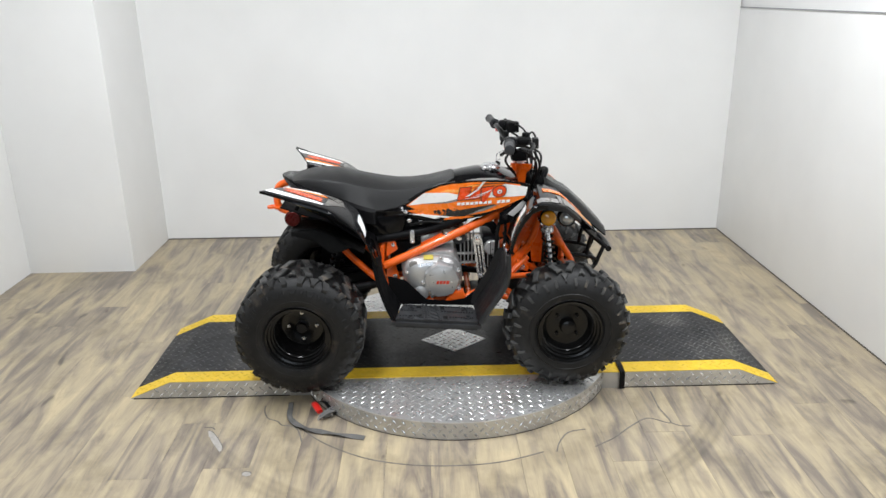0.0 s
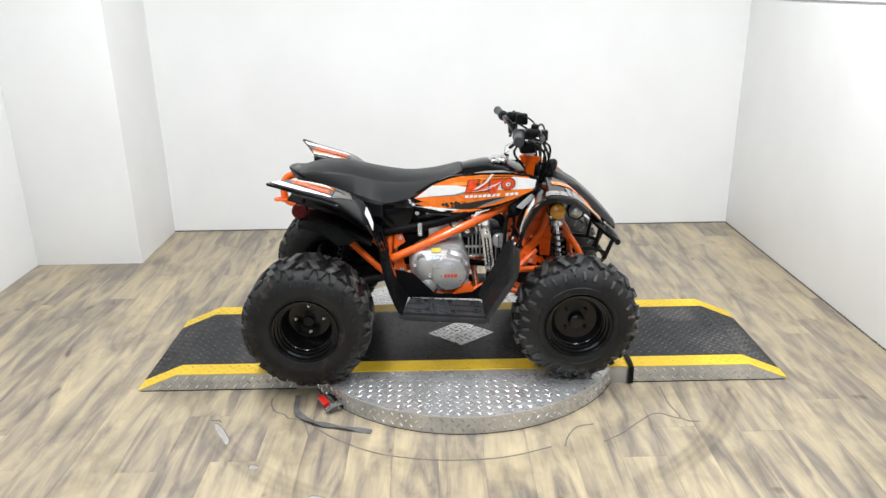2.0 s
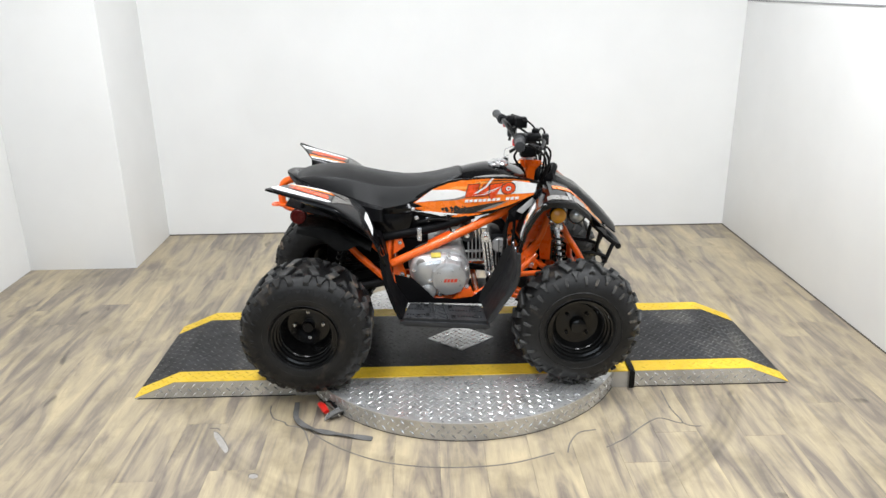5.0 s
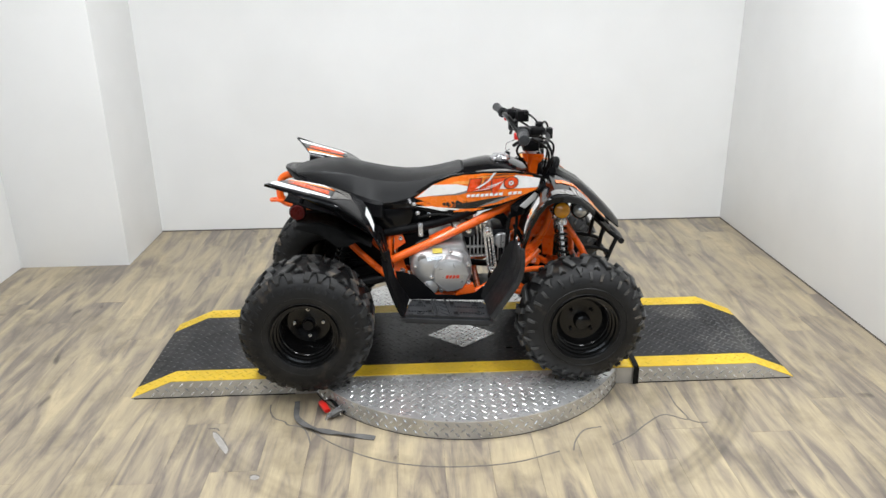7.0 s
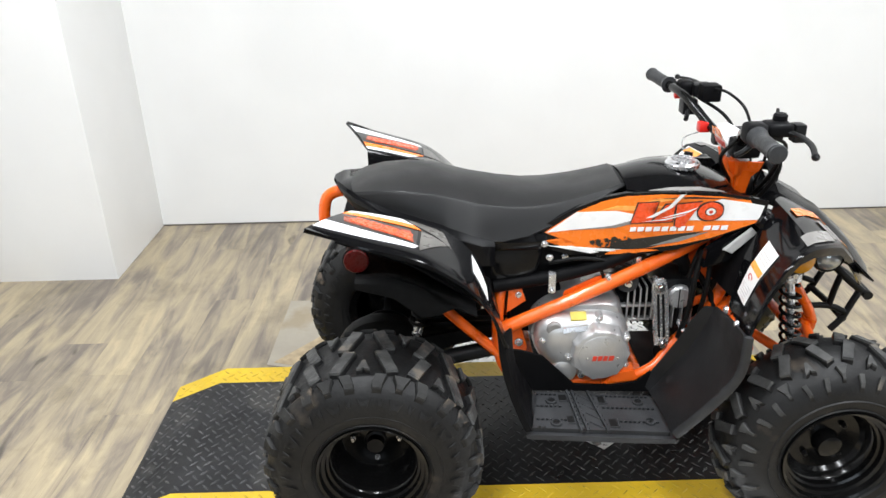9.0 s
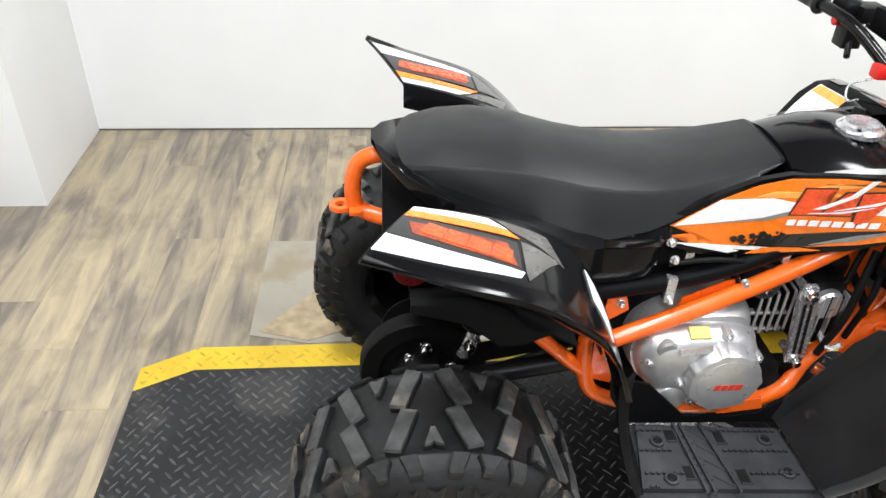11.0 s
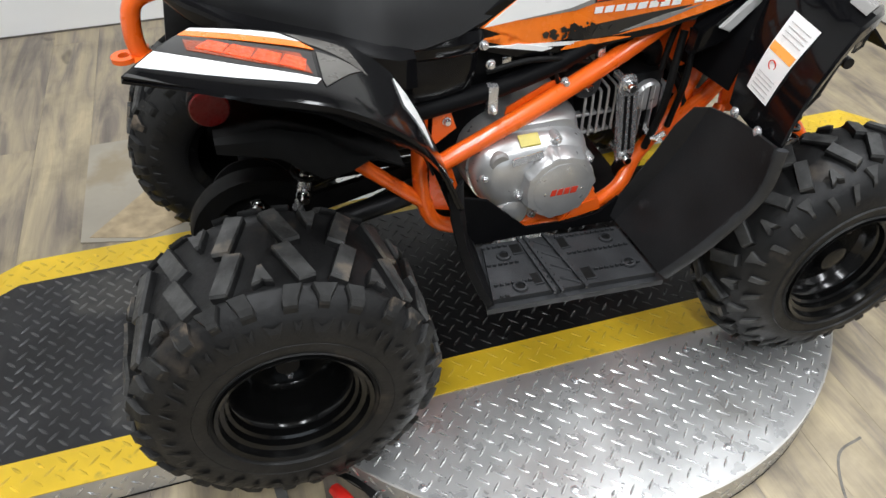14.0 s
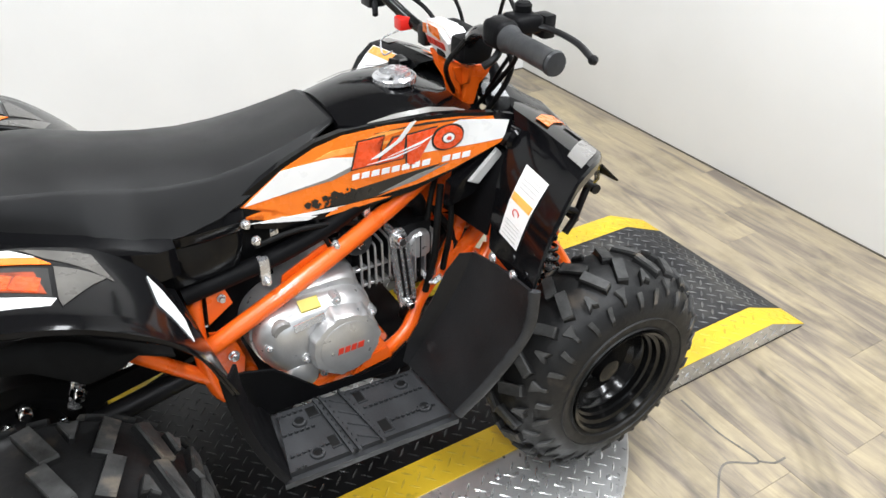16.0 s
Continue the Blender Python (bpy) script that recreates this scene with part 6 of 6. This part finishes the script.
bars = q("handlebar", tube([(x, y, z + bar_z(y)) for x, y, z in ((0.196, -0.412, 0.970), (0.208, -0.30, 0.966), (0.224, -0.19, 0.952), (0.262, -0.085, 0.895), (0.270, 0.0, 0.888), (0.262, 0.085, 0.895), (0.224, 0.19, 0.952), (0.208, 0.30, 0.966), (0.196, 0.412, 0.970))], 0.0112, 6, 12), RIM, label="black steel handlebar")
for s in (-1, 1):
    lift = bar_z(s * 0.3)
    pts = [(0.209 - 0.013 * k / 9, s * (0.290 + 0.120 * k / 9), 0.966 + 0.004 * k / 9 + lift) for k in range(10)]
    q("grip", tube(pts, lambda t: 0.0215 if t < 0.05 else (0.0182 if t > 0.93 else 0.0162), 1, 18), GREYP, bars, "grey-black rubber grip")
    q("grip_end", lathe([(0.0182, 0.0), (0.0165, s * 0.005), (0.0001, s * 0.007)], (0.196, s * 0.410, 0.970 + lift), "y", 18), GREYP, bars)
    dx = 0.026 if s > 0 else 0.0
    q("switch_box", box(0.195 + dx, 0.236 + dx, min(s * 0.232, s * 0.282), max(s * 0.232, s * 0.282), 0.944 + lift, 0.986 + lift, 0.014, segs=3), MATTE, bars)
    q("lever_mount", box(0.226 + dx, 0.275 + dx, min(s * 0.215, s * 0.262), max(s * 0.215, s * 0.262), 0.948 + lift, 0.980 + lift, 0.006), DARKM, bars)
    q("brake_lever", tube([(0.268, s * 0.235, 0.968 + lift), (0.292, s * 0.285, 0.966 + lift), (0.286, s * 0.35, 0.966 + lift), (0.268, s * 0.405, 0.962 + lift)], lambda t: 0.0062 - 0.0018 * t, 5, 10, flat=(1.3, 0.8)), DARKM, bars)
    q("lever_ball", lathe([(0.0001, -0.008), (0.0065, -0.004), (0.0075, 0.0), (0.0065, 0.004), (0.0001, 0.008)], (0.267, s * 0.408, 0.962 + lift), "y", 12), DARKM, bars)
    q("clamp", box(0.246, 0.292, s * 0.035 - 0.014, s * 0.035 + 0.014, 0.868, 0.905, 0.005), DARKM, bars)
q("reservoir", box(0.250, 0.296, 0.140, 0.186, 0.942, 0.984, 0.006), MATTE, bars)
q("throttle_box", box(0.240, 0.292, -0.268, -0.218, 0.968, 0.996, 0.010, segs=3), MATTE, bars)
q("throttle_cap", lathe([(0.014, 0.0), (0.014, 0.012), (0.010, 0.016), (0.0001, 0.016)], (0.274, -0.232, 0.994), "z", 16), MATTE, bars)
q("throttle_lever", tube([(0.220, -0.262, 0.965), (0.196, -0.275, 0.948), (0.180, -0.268, 0.935)], 0.006, 3, 8), DARKM, bars)
q("mirror_stub", box(0.296, 0.318, -0.262, -0.232, 0.955, 0.992, 0.004), DARKM, bars)
q("choke_lever", tube([(0.245, 0.225, 0.925), (0.235, 0.20, 0.900), (0.228, 0.185, 0.888)], 0.006, 3, 8), DARKM, bars)
q("choke_bracket", box(0.225, 0.262, 0.205, 0.245, 0.895, 0.935, 0.004), DARKM, bars)
q("stop_switch", lathe([(0.0095, 0.0), (0.0095, -0.016), (0.006, -0.019), (0.0001, -0.019)], (0.226, 0.232, 0.942), "x", 16), REDP, bars, "red stop button")
# red pull cord switch
q("tether_plug", box(0.232, 0.262, 0.088, 0.116, 0.880, 0.905, 0.005), REDP, bars, "red tether plug")
q("tether_cord", tube([(0.235, 0.10, 0.880), (0.205, 0.115, 0.862), (0.200, 0.10, 0.838), (0.215, 0.09, 0.845)], 0.0018, 6, 6), STEEL, bars)
# instrument pad: white and orange shield with a dark display
def pad_x(v):
    return 0.226 + (0.925 - v) * 0.45


PADY = -0.036


def pad_face(u, v, w):
    return (pad_x(v) + w, u + PADY, v)


pad = q("handlebar_pad", prism([(-0.030, 0.934), (0.028, 0.930), (0.048, 0.905), (0.044, 0.878), (0.020, 0.856), (-0.020, 0.852), (-0.044, 0.862), (-0.050, 0.905)], pad_face, 0.050, 0.010), WHITE_S, bars, "white and orange handlebar pad")
for o, m in (([(-0.026, 0.930), (0.006, 0.930), (0.012, 0.912), (-0.018, 0.904)], ORANGE_S), ([(0.014, 0.928), (0.026, 0.926), (0.042, 0.904), (0.028, 0.905)], ORANGE_S), ([(-0.044, 0.880), (-0.030, 0.880), (-0.012, 0.862), (-0.036, 0.868)], GREY_S)):
    q("pad_stripe", prism(o, lambda u, v, w: pad_face(u, v, -0.0005 - w), 0.0012), m, pad)
for k in range(4):
    o = [(0.036 - k * 0.016, 0.886), (0.024 - k * 0.016, 0.886), (0.021 - k * 0.016, 0.900), (0.033 - k * 0.016, 0.900)]
    q("logo_shape", prism(o, lambda u, v, w: pad_face(u, v, -0.0005 - w), 0.0015), RED_S, pad)
q("pad_block", box(0.234, 0.296, -0.132, -0.082, 0.880, 0.926, 0.014), MATTE, bars, "black foam block")
q("bar_cover", box(0.275, 0.318, -0.085, 0.030, 0.880, 0.915, 0.012), MATTE, bars)
# cables from the bars down behind the stem
for pts, r in (
    ([(0.255, -0.20, 0.945), (0.315, -0.17, 0.90), (0.335, -0.10, 0.83), (0.315, -0.05, 0.76)], 0.0045),
    ([(0.258, -0.18, 0.955), (0.340, -0.14, 0.915), (0.350, -0.08, 0.84), (0.33, -0.04, 0.76)], 0.0040),
    ([(0.255, 0.20, 0.945), (0.320, 0.15, 0.90), (0.340, 0.08, 0.83), (0.325, 0.04, 0.76)], 0.0045),
    ([(0.285, -0.20, 0.985), (0.305, -0.15, 0.995), (0.325, -0.11, 0.975), (0.335, -0.08, 0.92), (0.335, -0.05, 0.83), (0.32, -0.03, 0.75)], 0.0035),
    ([(0.27, 0.16, 0.975), (0.295, 0.10, 0.975), (0.32, 0.04, 0.945), (0.335, 0.02, 0.87), (0.33, 0.02, 0.76)], 0.0035),
    ([(0.235, -0.13, 0.925), (0.215, -0.11, 0.885), (0.235, -0.08, 0.845), (0.27, -0.05, 0.80)], 0.0045),
    ([(0.325, -0.10, 0.915), (0.345, -0.12, 0.86), (0.325, -0.10, 0.79), (0.30, -0.07, 0.74)], 0.0050),
):
    q("cable", tube(pts, r, 6, 8), RUBBER_CLEAN, bars)
q("lamp_bezel", tube([(0.335, -0.055, 0.755), (0.362, -0.045, 0.800), (0.375, 0.0, 0.815), (0.362, 0.045, 0.800), (0.335, 0.055, 0.755)], 0.012, 4, 10), MATTE)
# the bars sit a little turned and lowered on their stem
bars.location = (-0.014, -0.014, 0.0)


# ---- loose things on the floor ----
def ribbon(pts, width, thick, steps=6, bm=None, twist=0.0):
    """A flat band along a smooth curve; pts (x, y, z)."""
    line = smooth_line(pts, steps)
    rings = []
    for i, p in enumerate(line):
        d = (line[min(i + 1, len(line) - 1)] - line[max(i - 1, 0)]).normalized()
        a = twist * math.sin(i * 0.45)
        side = Vector((-d.y, d.x, 0)).normalized() * math.cos(a) + Vector((0, 0, 1)) * math.sin(a)
        up = d.cross(side)
        if up.z < 0:
            up = -up
        w, h = side * width / 2, up * thick / 2
        rings.append([p - w - h, p + w - h, p + w + h, p - w + h])
    return loft(rings, bm)


strap = thing("tie_down_strap", "grey webbing tie-down strap with a red ratchet lying on the floor", "strap", at=(-0.5, -0.55, 0))


def st(name, bm, material, label=""):
    bmesh.ops.translate(bm, verts=bm.verts, vec=(0.5, 0.55, 0))
    return part(name, bm, material, strap, label)


st("webbing", ribbon([(-0.640, -0.385, 0.006), (-0.636, -0.420, 0.008), (-0.628, -0.490, 0.009), (-0.600, -0.535, 0.008), (-0.560, -0.570, 0.010), (-0.515, -0.590, 0.008), (-0.470, -0.602, 0.007), (-0.405, -0.620, 0.006), (-0.340, -0.636, 0.004)], 0.020, 0.0026, 6, None, 0.35), STRAP)
st("handle", tube([(-0.546, -0.428, 0.024), (-0.534, -0.452, 0.028), (-0.516, -0.486, 0.024)], lambda t: 0.0100 + 0.0016 * math.sin(3.1 * t), 5, 12, flat=(1.15, 0.85)), REDP, "red ratchet handle")
for dx, dy in ((0.0, 0.0), (0.024, 0.014)):
    st("cheek_plate", prism([(-0.522 + dx, 0.0), (-0.516 + dx, 0.0), (-0.500 + dx, 0.012), (-0.478 + dx, 0.030), (-0.482 + dx, 0.036), (-0.512 + dx, 0.026), (-0.524 + dx, 0.010)], lambda u, v, w: (u, -0.512 + (u + 0.52) * 0.75 + dy + w, v), 0.003, 0.0006), STEEL)
st("spool", tube([(-0.503, -0.502, 0.017), (-0.476, -0.484, 0.019)], 0.0125, 1, 14), STRAP)
for k in range(8):
    a = k * math.pi / 4
    st("tooth", box(-0.472, -0.468, -0.482 + 0.013 * math.cos(a) - 0.003, -0.482 + 0.013 * math.cos(a) + 0.003, 0.019 + 0.012 * math.sin(a) - 0.003, 0.019 + 0.012 * math.sin(a) + 0.003), STEEL)
st("pawl", tube([(-0.512, -0.508, 0.012), (-0.492, -0.506, 0.026), (-0.470, -0.490, 0.028), (-0.455, -0.470, 0.016)], 0.0055, 4, 8, flat=(1.6, 0.7)), STRAP)
st("hook", tube([(-0.462, -0.480, 0.010), (-0.450, -0.468, 0.016), (-0.452, -0.452, 0.014), (-0.466, -0.448, 0.010)], 0.0048, 5, 8), DARKM)
st("webbing", ribbon([(-0.480, -0.462, 0.022), (-0.494, -0.440, 0.030), (-0.512, -0.418, 0.030), (-0.530, -0.392, 0.012)], 0.016, 0.003, 5), RUBBER_CLEAN)

# black strap hanging over the joint beside the front tyre
tie = thing("black_strap", "short black rubber strap hung over the turntable's joint", "strap", at=(0.65, -0.32, 0))
bm = ribbon([(0.652, -0.235, 0.078), (0.651, -0.29, 0.080), (0.650, -0.330, 0.076)], 0.020, 0.003, 5)
bm2 = box(0.640, 0.661, -0.3355, -0.3325, 0.004, 0.076, 0.001)
for b_, nm in ((bm, "top_band"), (bm2, "hanging_band")):
    bmesh.ops.translate(b_, verts=b_.verts, vec=(-0.65, 0.32, 0))
    part(nm, b_, RUBBER_CLEAN, tie)

# worn board let into the floor, its cover peeled at the corner
structure("floor_patch", flat_piece([(-1.018, 0.890), (-1.022, 0.440), (-0.86, 0.40), (-0.46, 0.42), (-0.46, 0.89)], 0.0005, 0.0035), PATCH, "pale worn board let into the plank floor", "floor patch")
structure("floor_scrap", flat_piece([(-1.000, 0.452), (-0.875, 0.600), (-0.84, 0.66), (-0.80, 0.63), (-0.76, 0.45), (-0.86, 0.41)], 0.0036, 0.0050), mat("worn_wood_print", (0.40, 0.31, 0.19), 0.45, grain=(30.0, 0.25), bump=(70, 0.3)), "torn piece of wood-print vinyl", "vinyl scrap")

CRACK = mat("worn_vinyl_edge", (0.150, 0.138, 0.122), 0.7, grain=(30.0, 0.3))
# hairline cracks and scuffs in the vinyl round the turntable
rnd = random.Random(8)
for pts in (
    [(-0.735, -0.398), (-0.728, -0.440), (-0.706, -0.483), (-0.675, -0.505), (-0.653, -0.532), (-0.620, -0.540), (-0.591, -0.560), (-0.570, -0.600), (-0.555, -0.650)],
    [(-0.930, -0.540), (-0.902, -0.536), (-0.888, -0.556)],
    [(-0.611, -0.505), (-0.50, -0.640), (-0.342, -0.747), (-0.19, -0.795), (-0.036, -0.808), (0.13, -0.790), (0.276, -0.742)],
    [(0.762, -0.358), (0.756, -0.480), (0.765, -0.580), (0.695, -0.550), (0.617, -0.603), (0.544, -0.669), (0.462, -0.721)],
    [(0.765, -0.580), (0.800, -0.600), (0.83, -0.605)],
    [(0.454, -0.612), (0.387, -0.628), (0.347, -0.684), (0.33, -0.74)],
):
    line = [(x + rnd.uniform(-0.004, 0.004), y + rnd.uniform(-0.004, 0.004), 0.0006) for x, y in pts]
    structure("floor_crack", ribbon(line, 0.0050, 0.0008, 8), CRACK, "thin dark crack in the vinyl floor", "crack")
CHIP = mat("bare_chip", (0.34, 0.32, 0.295), 0.6, grain=(40.0, 0.15))
for x, y, turn, ln, wd in ((-0.868, -0.626, -60, 0.082, 0.014), (-0.714, -0.824, -8, 0.018, 0.013), (-0.470, -0.997, -24, 0.040, 0.015), (-0.368, -1.044, -5, 0.014, 0.009), (0.345, -1.032, 20, 0.028, 0.014), (0.98, -0.12, 0, 0.006, 0.005)):
    ca, sa = math.cos(radians(turn)), math.sin(radians(turn))
    o = []
    for a in (0.35, 0.9, 1.8, 2.6, 3.4, 4.0, 5.0, 5.8):
        u, v = ln * rnd.uniform(0.8, 1.1) * math.cos(a), wd * rnd.uniform(0.8, 1.15) * math.sin(a)
        o.append((x + u * ca - v * sa, y + u * sa + v * ca))
    structure("floor_chip", flat_piece(o, 0.0002, 0.0010), CHIP, "bare chip in the vinyl floor", "chip")
    rim = [(px, py, 0.0010) for px, py in o[:5]]
    structure("floor_crack", ribbon(rim, 0.0028, 0.0009, 4), CRACK, "thin dark crack in the vinyl floor", "crack")


# ---- floor planks ----
PW, PL = 0.152, 1.22
pm = bmesh.new()
box(-PW / 2 + 0.0003, PW / 2 - 0.0003, -0.5, 0.5, -0.004, 0.0, 0.0, pm)
plank_mesh = bpy.data.meshes.new("plank")
pm.to_mesh(plank_mesh)
pm.free()
plank_mesh.materials.append(PLANK)
rnd = random.Random(5)
ncol = int((XE - XW) / PW) + 1
for c in range(ncol):
    cx = XW + (c + 0.5) * PW
    y = YS - rnd.uniform(0.1, PL)
    while y < YN:
        a, b = max(y, YS), min(y + PL, YN)
        if b - a > 0.02:
            ob = new("plank", plank_mesh)
            wide = min(1.0, (XE - (cx - PW / 2)) / PW)
            ob.scale = (wide, b - a - 0.0008, 1)
            ob.location = (cx - PW / 2 + wide * PW / 2, (a + b) / 2, 0)
            ob.parent = floor
        y += PL
